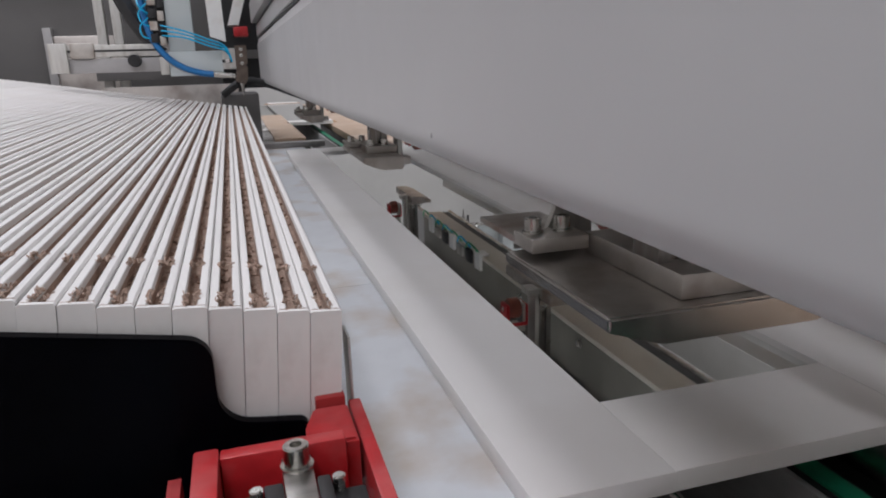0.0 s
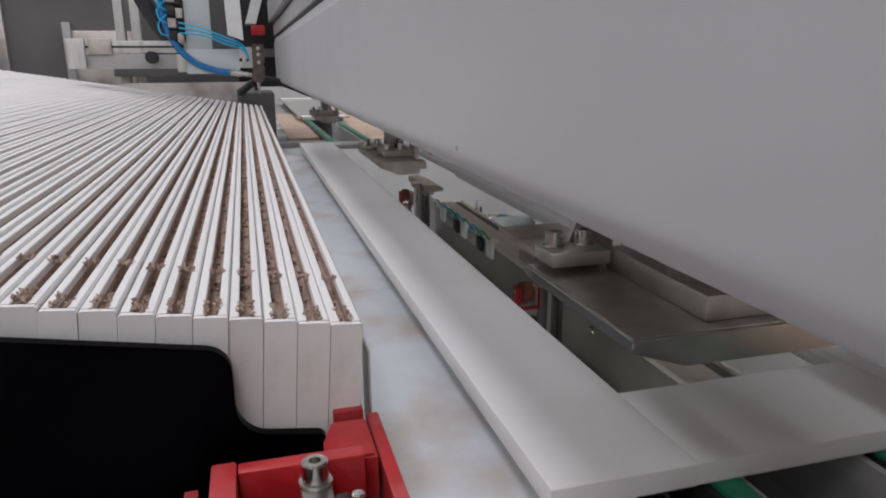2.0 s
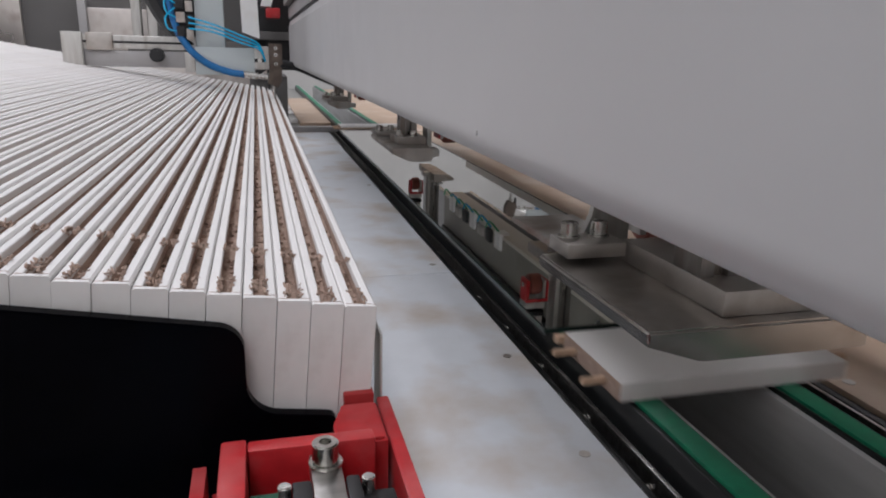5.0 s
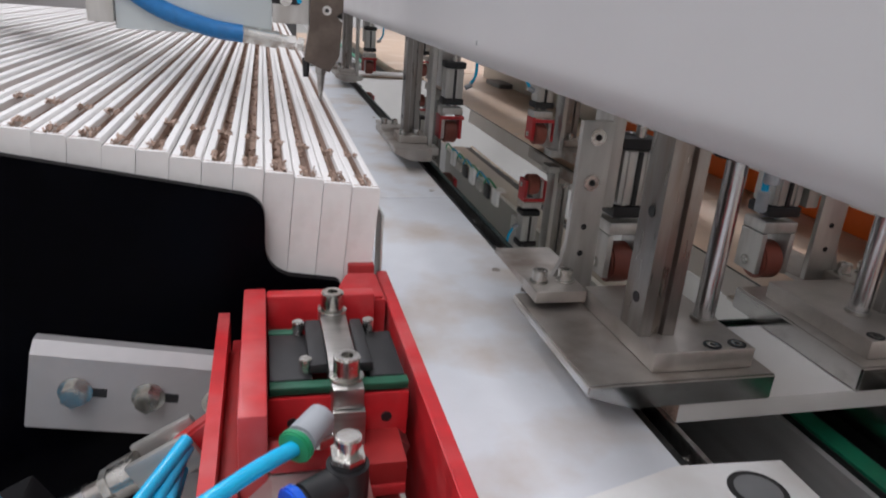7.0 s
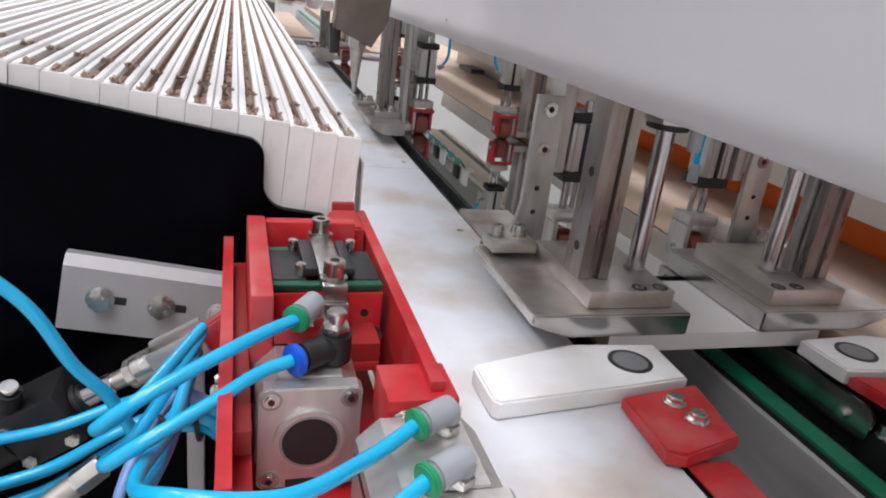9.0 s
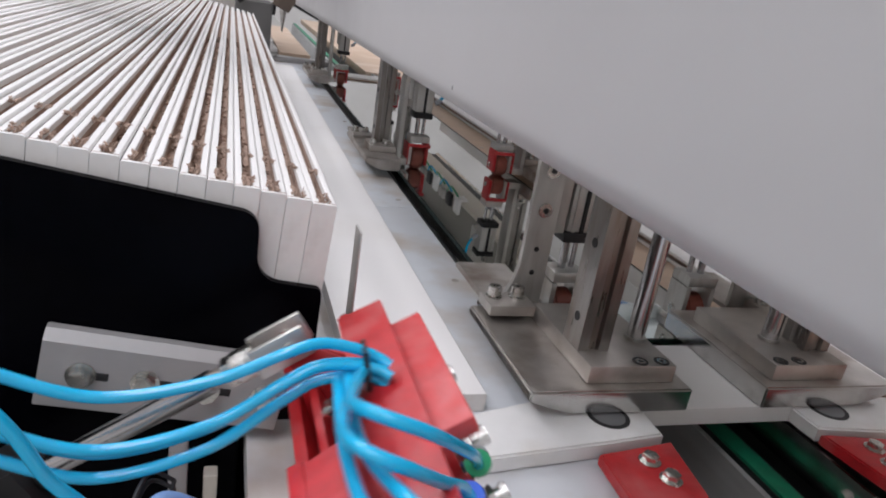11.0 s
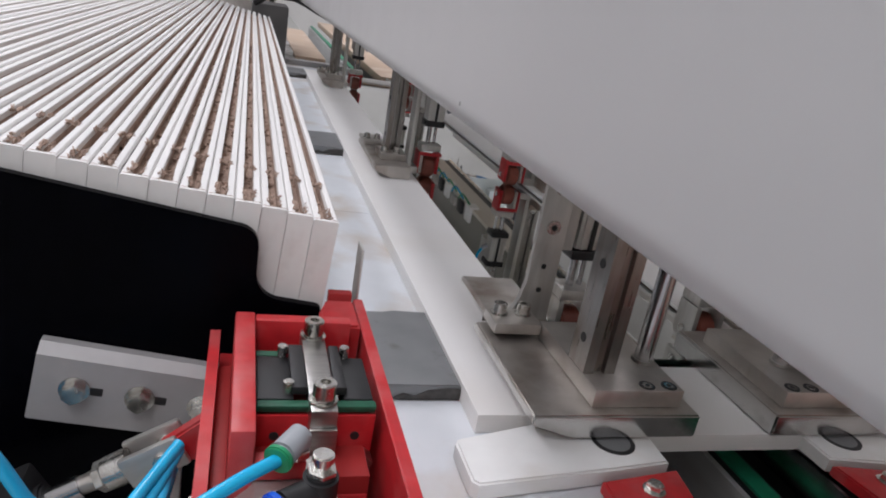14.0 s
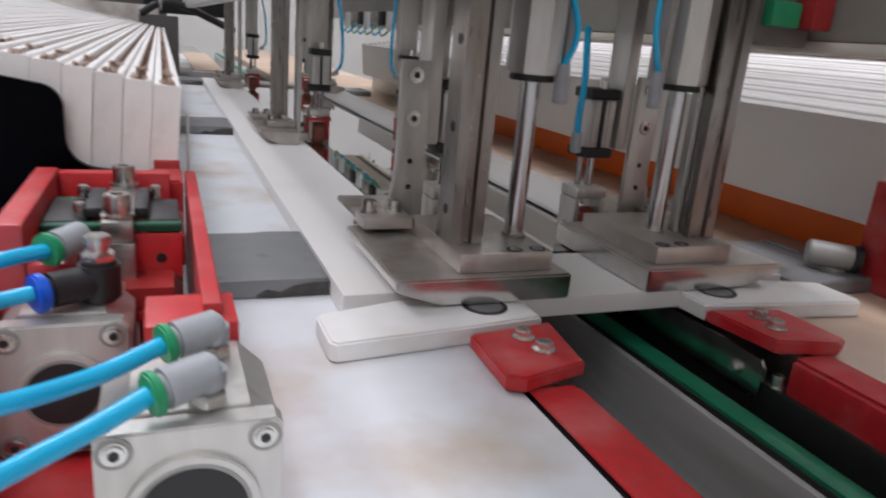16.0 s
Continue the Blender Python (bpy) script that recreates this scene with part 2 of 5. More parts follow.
# ---------------------------------------------------------------- hall
HX0, HX1, HY0, HY1, HZ = -6.0, 7.0, -6.0, 10.0, 6.0
tagged(part("floor", box(B(), HX0, HX1, HY0, HY1, -0.1, 0), CONCRETE), "bare grey concrete factory floor", "floor", kind="structure")
tagged(part("ceiling", box(B(), HX0, HX1, HY0, HY1, HZ, HZ + 0.1), ROOF), "light painted factory hall ceiling", "ceiling", kind="structure")
for nm, a in (("wall_west", (HX0 - 0.1, HX0, HY0, HY1)), ("wall_east", (HX1, HX1 + 0.1, HY0, HY1)), ("wall_south", (HX0, HX1, HY0 - 0.1, HY0)), ("wall_north", (HX0, HX1, HY1, HY1 + 0.1))):
    tagged(part(nm, box(B(), *a, 0, HZ), PLASTER), "plain light grey painted hall wall", "wall", kind="structure")
for lx, ly, watts in LAMPS:
    t = thing("ceiling_luminaire", "long white strip luminaire under the hall ceiling", "ceiling lamp", "hall luminaires", at=(lx, ly, 5.6))
    part("housing", box(B(), -0.67, 0.67, -2.55, 2.55, 0.0, 0.4, 0.01), ROOF, t)

# ---------------------------------------------------------------- machine frame and tables
base = thing("machine_base", "grey welded steel machine base on the floor", "machine frame", kind="structure")
part("plinth", box(B(), -0.06, 0.25, -0.9, 3.1, 0.0, 0.715, 0.01), CABINET, base)
part("plinth", box(B(), 0.62, 1.25, -0.9, 3.1, 0.0, 0.715, 0.01), CABINET, base)
part("crossbeam", box(B(), 0.25, 0.62, -0.9, 3.1, 0.0, 0.5, 0.01), RUBBER, base)
part("magazine_plinth", box(B(), -1.7, -0.09, 0.02, 2.9, 0.0, 0.80, 0.01), BLACK, base)

TZ = 0.75
table = thing("slide_table", "white plastic slide table with worn brownish stains", "work table", kind="structure")
for y0, y1 in ((-0.9, -0.352), (-0.35, 0.727), (0.729, 1.85), (1.852, 3.0)):
    part("panel", box(B(), -0.088, 0.258, y0, y1, 0.716, TZ, 0.0012), SLAB, table)
for bx, by in ((0.235, 0.36), (0.235, 0.78), (0.24, 1.6), (0.232, 0.12)):
    bm = rod(B(), (bx, by, TZ - 0.002), (bx, by, TZ + 0.0006), 0.006, seg=20)
    part("countersunk_screw", bm, STEEL_DULL, table)
table_r = thing("slide_table", "tan brown slide plate of the opposite side", "work table", kind="structure")
for y0, y1 in ((-0.9, 0.727), (0.729, 3.0)):
    part("panel", box(B(), 0.611, 1.02, y0, y1, 0.716, TZ, 0.0012), SLAB_TAN, table_r)
for by in (0.2, 0.75, 1.4):
    part("countersunk_screw", rod(B(), (0.635, by, TZ - 0.002), (0.635, by, TZ + 0.0006), 0.008, seg=20), STEEL_DULL, table_r)
far_rail = thing("cross_rail", "flat beige cross rail at the far end of the table", "machine rail")
part("bar", box(B(), 0.03, 0.36, 2.99, 3.06, 0.7505, 0.775, 0.003), ALU_GREY, far_rail)

# ---------------------------------------------------------------- guard hood
HOODX, HOODEND = 0.086, 3.06


def hood(side):
    X = mx(side)
    t = thing("guard_hood", "large light grey sheet-metal guard with a rounded scuffed lower edge", "machine guard", "guards over the press", kind="structure")
    bm = B()
    s = 1 if side == 0 else -1
    x0 = X(HOODX)
    HOODZ = 1.060 if side == 0 else 1.075
    pr = [(x0 + s * 0.012, 1.95), (x0 + s * 0.012, 1.262), (x0 + s * 0.007, 1.26), (x0 + s * 0.003, 1.241), (x0, 1.237), (x0, HOODZ + 0.022)]
    pr += [(x0 + s * (0.016 - 0.016 * math.cos(radians(a))), HOODZ + 0.020 - 0.020 * math.sin(radians(a))) for a in range(10, 91, 10)]
    pr += [(x0 + s * 0.032, HOODZ + 0.001), (x0 + s * 0.034, HOODZ + 0.02), (x0 + s * 0.034, 1.95)]
    prism(bm, pr, "y", -1.3, HOODEND)
    part("panel", bm, HOODPAINT, t)
    # one small paint chip near the lower edge
    for i, y in enumerate((0.06,)):
        part("paint_chip", box(B(), x0 - s * 0.0008, x0 + s * 0.002, y, y + 0.003 + 0.002 * (i % 3), HOODZ + 0.018, HOODZ + 0.022 + 0.003 * (i % 2), 0.0004), LIP, t, "scuffed paint chip")
    part("seal_strip", box(B(), x0 + s * 0.004, x0 + s * 0.0118, -1.3, HOODEND, 1.2625, 1.270, 0.001), RUBBER, t, "black sealing strip")
    part("upper_profile", box(B(), x0 + s * 0.001, x0 + s * 0.0118, -1.3, HOODEND, 1.2705, 1.318, 0.003), HOODPAINT, t)
    part("seal_strip", box(B(), x0 + s * 0.004, x0 + s * 0.0118, -1.3, HOODEND, 1.3185, 1.329, 0.001), RUBBER, t, "black sealing strip")
    part("upper_profile", box(B(), x0 - s * 0.02, x0 + s * 0.0118, -1.3, HOODEND, 1.3295, 1.42, 0.004), ALU_GREY, t)
    return t


hood(0), hood(1)
# unseen plates added over the press so the mirror reflects dark there
shade_plates = thing("press_cover", "unseen dark plate added above the press to darken its reflections", "machine guard", kind="structure")
for y0, y1 in ((-1.3, -0.9), (1.75, 2.55)):
    part("plate", box(B(), 0.121, 0.748, y0, y1, 1.93, 1.96), CABINET, shade_plates)
for side in (0, 1):
    g = thing("press_girder", "cream long girder inside the press with small bolts", "machine beam", "press girders")
    X = mx(side)
    part("girder", box(B(), X(0.150), X(0.2195), -1.2, 2.5, 1.385, 1.47, 0.003), CREAM, g)
    part("guide_strip", box(B(), X(0.20), X(0.2195), -1.2, 2.5, 1.30, 1.3845, 0.003), ALU_GREY, g)
    for i in range(12):
        hex_bolt(g, (X(0.185), -1.0 + 0.3 * i, 1.385), 0.009, 0.007, (0, 0, -1))
wire = thing("cable_tray", "dark cable tray with green and blue leads over the conveyor", "cable tray")
part("tray", box(B(), 0.395, 0.475, -1.2, 2.5, 1.40, 1.44, 0.003), RUBBER, wire)
rr = random.Random(3)
for i in range(10):
    y = -0.8 + 0.32 * i
    part("terminal_box", box(B(), 0.40 + rr.uniform(-0.01, 0.02), 0.45, y, y + 0.08, 1.35, 1.3995, 0.003), ACETAL if i % 3 else STEEL_DULL, wire)
    part("lead", tube(B(), [(0.42, y, 1.37), (0.40 + rr.uniform(-0.02, 0.05), y + 0.06, 1.30), (0.43, y + 0.14, 1.28), (0.44, y + 0.22, 1.36)], 0.0035, seg=8), HOSE if i % 2 else SEAL, wire)
# lower girder of the opposite side with its cable channel
OLIVE = material("olive_grey_paint", (0.27, 0.26, 0.225), 0.5, grain=0.06, scale=14, stain=(0.2, 0.19, 0.165), stain_scale=3, bump=0.04)
g = thing("press_girder", "olive grey long girder with a black cable channel", "machine beam", "press girders")
part("girder", box(B(), 0.716, 0.7475, -1.2, 2.5, 1.062, 1.195, 0.003), OLIVE, g)
part("flange", box(B(), 0.7165, 0.800, -1.2, 2.5, 1.048, 1.0615, 0.002), CREAM, g, "pale flange under the girder")
part("flange_strip", box(B(), 0.8005, 0.828, -1.2, 2.5, 1.052, 1.0615, 0.001), RUBBER, g)
part("polished_rail", rod(B(), (0.839, -1.2, 1.056), (0.839, 2.5, 1.056), 0.0105, seg=24), POLISHED, g, "polished round rail")
part("cable_channel", box(B(), 0.706, 0.7475, -1.2, 2.5, 1.1955, 1.345, 0.003), RUBBER, g, "black cable channel")
for i in range(9):
    hex_bolt(g, (0.716, -0.9 + 0.38 * i, 1.085), 0.009, 0.006, (-1, 0, 0))
for i in range(7):
    y = 1.72 + 0.1 * i
    part("terminal_box", box(B(), 0.705, 0.742, y, y + 0.055, 1.04 + 0.012 * (i % 3), 1.0995, 0.003), (ACETAL, RUBBER, STEEL_DULL)[i % 3], g)
    part("lead", tube(B(), [(0.72, y + 0.03, 1.05), (0.70, y + 0.06, 1.02), (0.705, y + 0.12, 1.025), (0.715, y + 0.18, 1.06)], 0.0035, seg=8), HOSE if i % 2 else SEAL, g)
for y in (-0.9, 0.25, 1.35, 2.45):
    g = thing("press_crossbeam", "grey aluminium beam carrying the press cylinders", "machine beam", "press beams")
    part("beam", box(B(), 0.112, 0.757, y - 0.04, y + 0.04, 1.30, 1.38, 0.003), ALU, g)

# ---------------------------------------------------------------- belt conveyor in the gap (lifts the doors)
conveyor = thing("belt_conveyor", "twin green belt conveyor between the slide tables", "conveyor")
for xa, d in ((0.336, -1), (0.490, 1)):                  # inner edge of each belt, and the way outwards
    X = lambda u, xa=xa, d=d: xa + d * u
    part("belt", box(B(), X(0), X(0.026), -0.9, 6.9, 0.688, 0.700, 0.001), GREEN, conveyor, "green toothed conveyor belt")
    part("belt_guide", box(B(), X(0.0265), X(0.034), -0.9, 6.9, 0.60, 0.696, 0.001), BELTBLACK, conveyor)
    part("belt_guide", box(B(), X(-0.004), X(-0.0005), -0.9, 6.9, 0.60, 0.697, 0.001), BELTBLACK, conveyor)
    part("inner_plate", box(B(), X(-0.013), X(-0.0045), -0.9, 6.9, 0.52, 0.692, 0.001), PLATEGREY, conveyor, "grey inner side plate")
for y in (-0.6, 0.3, 1.2, 2.1, 3.0, 3.9):
    part("crosspiece", box(B(), 0.3495, 0.4765, y, y + 0.03, 0.54, 0.58, 0.002), CREAM, conveyor)
side_rail = thing("guide_rail", "black guide rail with small bolts along the table edge", "machine rail", "guide rails")
part("profile", box(B(), 0.2595, 0.272, -0.9, 3.0, 0.70, 0.744, 0.002), BELTBLACK, side_rail)
part("slide_strip", box(B(), 0.284, 0.2895, -0.9, 3.0, 0.64, 0.7498, 0.001), STEEL, side_rail, "bright steel slide strip")
for i in range(22):
    y = -0.2 + 0.14 * i
    part("bolt", rod(B(), (0.2722, y, 0.728), (0.2838, y, 0.728), 0.0055, seg=12, bevel=0.001), STEEL, side_rail)
end_strip = thing("guide_strip", "polished steel guide strip with a rounded end beside the belt", "machine rail", "guide rails")
part("blade", prism(B(), [(2.9, 0.700), (-0.150, 0.700), (-0.163, 0.706), (-0.165, 0.735), (-0.158, 0.744), (2.9, 0.744)], "x", 0.541, 0.545), POLISHED, end_strip)
part("bracket", box(B(), 0.5455, 0.549, -0.15, 2.9, 0.60, 0.74, 0.001), BELTBLACK, end_strip)
for y in (-0.13, 0.5, 1.2, 1.9):
    hex_bolt(end_strip, (0.541, y, 0.722), 0.006, 0.004, (-1, 0, 0))
outer_rail = thing("guide_rail", "black ribbed guide rail beside the green belt", "machine rail", "guide rails")
for i, (xa, xb, zt) in enumerate(((0.5265, 0.533, 0.672), (0.5335, 0.5395, 0.664), (0.5505, 0.570, 0.716))):
    part("profile", box(B(), xa, xb, -0.9, 3.0, 0.55, zt, 0.001), BELTBLACK if i != 1 else STEEL_DULL, outer_rail)
cap_bolt(outer_rail, (0.5585, -0.170, 0.716), 0.0075, 0.012)
copy_thing(side_rail, Matrix.Translation((2 * XC, 0, 0)) @ pose(0, 2.1, 0, 0, 0, 180))

# ---------------------------------------------------------------- stiles (strips) in the inclined magazine
SW, SH, SL = 0.0218, 0.14, 2.7
SLOPE, LEANING = 0.163, 4.3


def stile_mesh(seed):
    """Origin at the near upper edge of the outer face; the strip reaches to -x, +y and -z. A groove runs in its upper edge and stops short of the end."""
    gw, gd, g0 = 0.0090, 0.014, 0.0045
    a, b = -SW / 2 - gw / 2, -SW / 2 + gw / 2
    r, e = 0.0014, 0.0006
    bm = B()
    prism(bm, [(0, -SH), (0, -r), (-r, 0), (b + e, 0), (b, -e), (b, -0.006), (b, -gd), (a, -gd), (a, -0.006), (a, -e), (a - e, 0), (-SW + r, 0), (-SW, -r), (-SW, -SH)], "y", g0, SL)
    prism(bm, [(0, -SH), (0, -r), (-r, -0.0004), (-SW + r, -0.0004), (-SW, -r), (-SW, -SH)], "y", 0, g0)
    bm.normal_update()
    for f in bm.faces:
        c = f.calc_center_median()
        if abs(f.normal.y) > 0.9:
            f.material_index = 2 if c.y < 0.001 or c.y > SL - 0.001 else 1
        elif a - 1e-5 <= c.x <= b + 1e-5 and -gd - 1e-4 < c.z < -0.0061 and c.y > g0 + 0.01:
            f.material_index = 1
    return mesh_of("stile", bm, [FOIL, MDF, FOIL_END])


def splinter_mesh(seed):
    """Torn foil hairs at the start of the groove and milling dust on its floor."""
    rnd = random.Random(seed)
    bm = B()
    for i in range(60):
        y = (rnd.uniform(0.0045, 0.032), 0.108 + rnd.uniform(-0.006, 0.006))[i % 2]
        x = -SW / 2 + rnd.choice((-1, 1)) * rnd.uniform(0.0015, 0.0055)
        p = Vector((x, y, rnd.uniform(-0.002, 0.0005)))
        q = [p + Vector((rnd.uniform(-0.0016, 0.0016), rnd.uniform(-0.003, 0.003), rnd.uniform(0.0002, 0.0016) * k)) for k in (1, 2)]
        tube(bm, [p, q[0], q[1]], rnd.uniform(0.0004, 0.0009), seg=4, steps=2)
    for i in range(110):
        y = rnd.uniform(0.11, 1.3) ** 1.2
        s = rnd.uniform(0.0008, 0.0022)
        m = Matrix.Translation((-SW / 2 + rnd.uniform(-0.0035, 0.0035), y, -0.0135 + s * 0.3)) @ Euler((rnd.uniform(0, 3), rnd.uniform(0, 3), rnd.uniform(0, 3))).to_matrix().to_4x4()
        box(bm, -s, s, -s, s, -s * 0.5, s * 0.5, 0, m)
    return mesh_of("groove_dust", bm, [MDF])


STILE_MESHES = [stile_mesh(i) for i in range(3)]
SPLINTERS = [splinter_mesh(i) for i in range(6)]


def stile_pose(k):
    return pose(-0.022 * k, 0, 0.97 + SLOPE * 0.022 * k, 0, LEANING, 0)


def stile(k, m, label="white foil-wrapped stile with a raw groove in its upper edge", group="stiles in the magazine"):
    ob = new("stile", STILE_MESHES[k % 3])
    ob.matrix_basis = m
    tagged(ob, label, "wood strip", group)
    sp = new("groove_dust", SPLINTERS[(k * 5) % 6])
    sp.parent = ob
    tagged(sp, kind="stuff")
    return ob


rnd = random.Random(7)
STACK = []
for k in range(1, 58):
    m = stile_pose(k)
    m.translation += Vector((0, rnd.uniform(-0.0012, 0.0012), rnd.uniform(-0.0006, 0.0006)))
    STACK.append((stile(k, m), m))
first = stile(0, stile_pose(0), "white grooved stile at the front of the magazine, laid flat later", "stiles in the magazine")
OPPOSITE = Matrix.Translation((2 * XC, SL, 0)) @ pose(0, 0, 0, 0, 0, 180)   # half a turn about the machine's middle
STACK_R = []
for k in range(1, 40):                                   # the magazine on the other side
    m = Matrix.Translation((0, 0, 0.0016 * math.sin(k * 2.4))) @ OPPOSITE @ stile_pose(k)
    STACK_R.append((stile(k, m, group="stiles in the opposite magazine"), m))
first_r = stile(0, OPPOSITE @ stile_pose(0), "white grooved stile of the opposite side, laid flat later", "stiles in the opposite magazine")

magazine = thing("magazine", "inclined stile magazine with a black end plate", "magazine", kind="structure")
arc = lambda cx, cz, r, a0, a1, n=8: [(cx + r * math.cos(radians(a0 + (a1 - a0) * i / n)), cz + r * math.sin(radians(a0 + (a1 - a0) * i / n))) for i in range(n + 1)]
outline = [(-0.033, 0.76), (-0.030, 0.885)] + arc(-0.036, 0.892, 0.006, 0, 80, 4) + arc(-0.064, 0.926, 0.024, 265, 180, 8) + arc(-0.106, 0.950, 0.018, 0, 80, 7)
outline += [(-1.6, 0.968 + 0.168 * 1.49), (-1.6, 0.45), (-0.095, 0.45), (-0.095, 0.76)]
part("end_plate", prism(B(), outline, "y", -0.014, -0.0035, 0.0012), BLACK, magazine, "glossy black end plate with a rounded cut-out")
for y in (0.3, 1.3, 2.4):
    bm = B()
    prism(bm, [(-0.045, 0.833 - 0.002), (-1.6, 0.833 + 0.163 * 1.55), (-1.6, 0.80), (-0.045, 0.80)], "y", y, y + 0.05)
    part("skid", bm, BLACK, magazine)
part("retainer_blade", box(B(), 0.0035, 0.0055, 0.0095, 0.036, 0.765, 0.945, 0.0006), ALU, magazine, "thin upright steel retainer blade")
magazine_r = thing("magazine", "inclined stile magazine of the opposite side", "magazine", kind="structure")
for y in (0.3, 1.3, 2.4):
    bm = B()
    prism(bm, [(2 * XC + 0.133, 0.842), (2 * XC + 1.0, 0.828 + 0.163 * 0.95), (2 * XC + 1.0, 0.80), (2 * XC + 0.133, 0.80)], "y", y, y + 0.05)
    part("skid", bm, BLACK, magazine_r)
part("orange_apron", box(B(), 0.985, 1.0, -0.2, 1.5, 0.7505, 0.826, 0.002), ORANGE, magazine_r, "bright orange painted apron")
part("cream_apron", box(B(), 0.985, 1.0, 1.51, 2.9, 0.7505, 0.826, 0.002), CREAM, magazine_r)

# slotted bar bolted on the end plate
bar = thing("slotted_bar", "grey aluminium bar with four bolts in short slots", "mounting bar")
tilt = pose(-0.224, -0.016, 0.823, 0, 9.6, 0)
pr = [(-0.016, -0.033), (-0.0005, -0.033), (-0.0005, 0.036), (-0.009, 0.036), (-0.016, 0.027)]
bm = B()
prism(bm, pr, "x", -0.032, 0.168, 0.0006)
ob = part("profile", bm, ALU_GREY, bar)
ob.matrix_basis = tilt
for i in range(4):
    x = 0.05 * i
    bm = box(B(), x + 0.002, x + 0.0215, -0.0166, -0.012, -0.004, 0.004, 0.0015)
    ob = part("slot", bm, RUBBER, bar)
    ob.matrix_basis = tilt
    ob = hex_bolt(bar, (x, -0.0165, 0), 0.0090, 0.0085)
    ob.matrix_basis = tilt

# ---------------------------------------------------------------- press clamps
LIFT = 0.15
ROD_X = (0.350, 0.324)            # the two piston rods stand slightly unlike


ROLLERS = []


def roller(t, X, x, y, red):
    """A wheel in a fork that a small air cylinder presses down."""
    z = 0.7885
    shell = RED if red else ALU
    w = new("press_roller")
    w.parent = t
    w.empty_display_size = 0.01
    ROLLERS.append(w)
    part("fork_cheek", box(B(), X(x - 0.0245), X(x - 0.0165), y - 0.021, y + 0.021, z - 0.014, z + 0.040, 0.002), ALU, w)
    part("fork_cheek", box(B(), X(x + 0.0165), X(x + 0.0245), y - 0.021, y + 0.021, z - 0.014, z + 0.040, 0.002), shell, w)
    part("fork_bridge", box(B(), X(x - 0.0245), X(x + 0.0245), y - 0.021, y + 0.021, z + 0.0405, z + 0.056, 0.003), ALU, w)
    if red:
        part("red_trim", box(B(), X(x - 0.027), X(x + 0.027), y - 0.026, y - 0.0215, z + 0.030, z + 0.038, 0.001), RED, w)
        part("red_trim", box(B(), X(x - 0.0285), X(x - 0.025), y - 0.026, y + 0.021, z - 0.014, z + 0.038, 0.001), RED, w)
    part("wheel", rod(B(), (X(x - 0.0145), y, z), (X(x + 0.0145), y, z), 0.0252, seg=40, bevel=0.003), WHEEL, w, "brown rubber pressure wheel")
    part("axle", rod(B(), (X(x - 0.028), y, z), (X(x + 0.028), y, z), 0.0065, seg=18, bevel=0.001), ZINC, w)
    part("piston_rod", rod(B(), (X(x - 0.006), y, z + 0.056), (X(x - 0.006), y, z + 0.16), 0.0055, seg=16), CHROME, w)
    part("piston_rod", rod(B(), (X(x + 0.010), y + 0.004, z + 0.056), (X(x + 0.010), y + 0.004, z + 0.16), 0.004, seg=14), CHROME, w)
    part("end_cap", box(B(), X(x - 0.0235), X(x + 0.0235), y - 0.0215, y + 0.0215, z + 0.098, z + 0.112, 0.003), RUBBER, t, "black cylinder cap")
    part("air_cylinder", box(B(), X(x - 0.0205), X(x + 0.0205), y - 0.0195, y + 0.0195, z + 0.1123, z + 0.178, 0.004), ALU, t, "pale aluminium air cylinder")
    for g in (-0.012, 0.0, 0.012):
        part("cylinder_rib", box(B(), X(x + g - 0.003), X(x + g + 0.003), y - 0.0218, y - 0.0197, z + 0.113, z + 0.177, 0.0006), ALU if g else RUBBER, t)
    part("end_cap", box(B(), X(x - 0.0235), X(x + 0.0235), y - 0.0215, y + 0.0215, z + 0.1783, z + 0.192, 0.003), RUBBER, t, "black cylinder cap")
    if not red:
        part("elbow", rod(B(), (X(x + 0.032), y - 0.014, z + 0.105), (X(x + 0.034), y - 0.016, z + 0.132), 0.0075, seg=16, bevel=0.001), FITTING, t, "grey push-in elbow")
        part("air_hose", tube(B(), [(X(x + 0.034), y - 0.016, z + 0.130), (X(x + 0.036), y - 0.018, z + 0.16), (X(x + 0.036), y - 0.02, z + 0.20), (X(x + 0.030), y, z + 0.27)], 0.0045), HOSE, t, "sky-blue air hose")
    part("cap_fitting", rod(B(), (X(x), y - 0.012, z + 0.192), (X(x), y - 0.012, z + 0.206), 0.006, seg=14, bevel=0.001), ZINC, t)


def guide_post(t, X, x, y, z0, z1, w=0.034):
    """A grooved linear rail with counterbored holes."""
    h = w / 2
    pr = [(-h, -h), (-h * 0.35, -h), (-h * 0.25, -h * 0.72), (h * 0.25, -h * 0.72), (h * 0.35, -h), (h, -h), (h, -h * 0.4), (h * 0.72, -h * 0.25), (h * 0.72, h * 0.25), (h, h * 0.4), (h, h), (-h, h)]
    bm = B()
    prism(bm, [(X(x + u), y + v) for u, v in pr], "z", z0, z1)
    part("guide_post", bm, POST, t, "grooved steel guide rail")
    for k in range(5):
        z = z0 + 0.035 + k * 0.086
        if z < z1:
            part("bolt_hole", rod(B(), (X(x - h - 0.0006), y - 0.002, z), (X(x - h + 0.004), y - 0.002, z), 0.0055, seg=20), RUBBER, t)


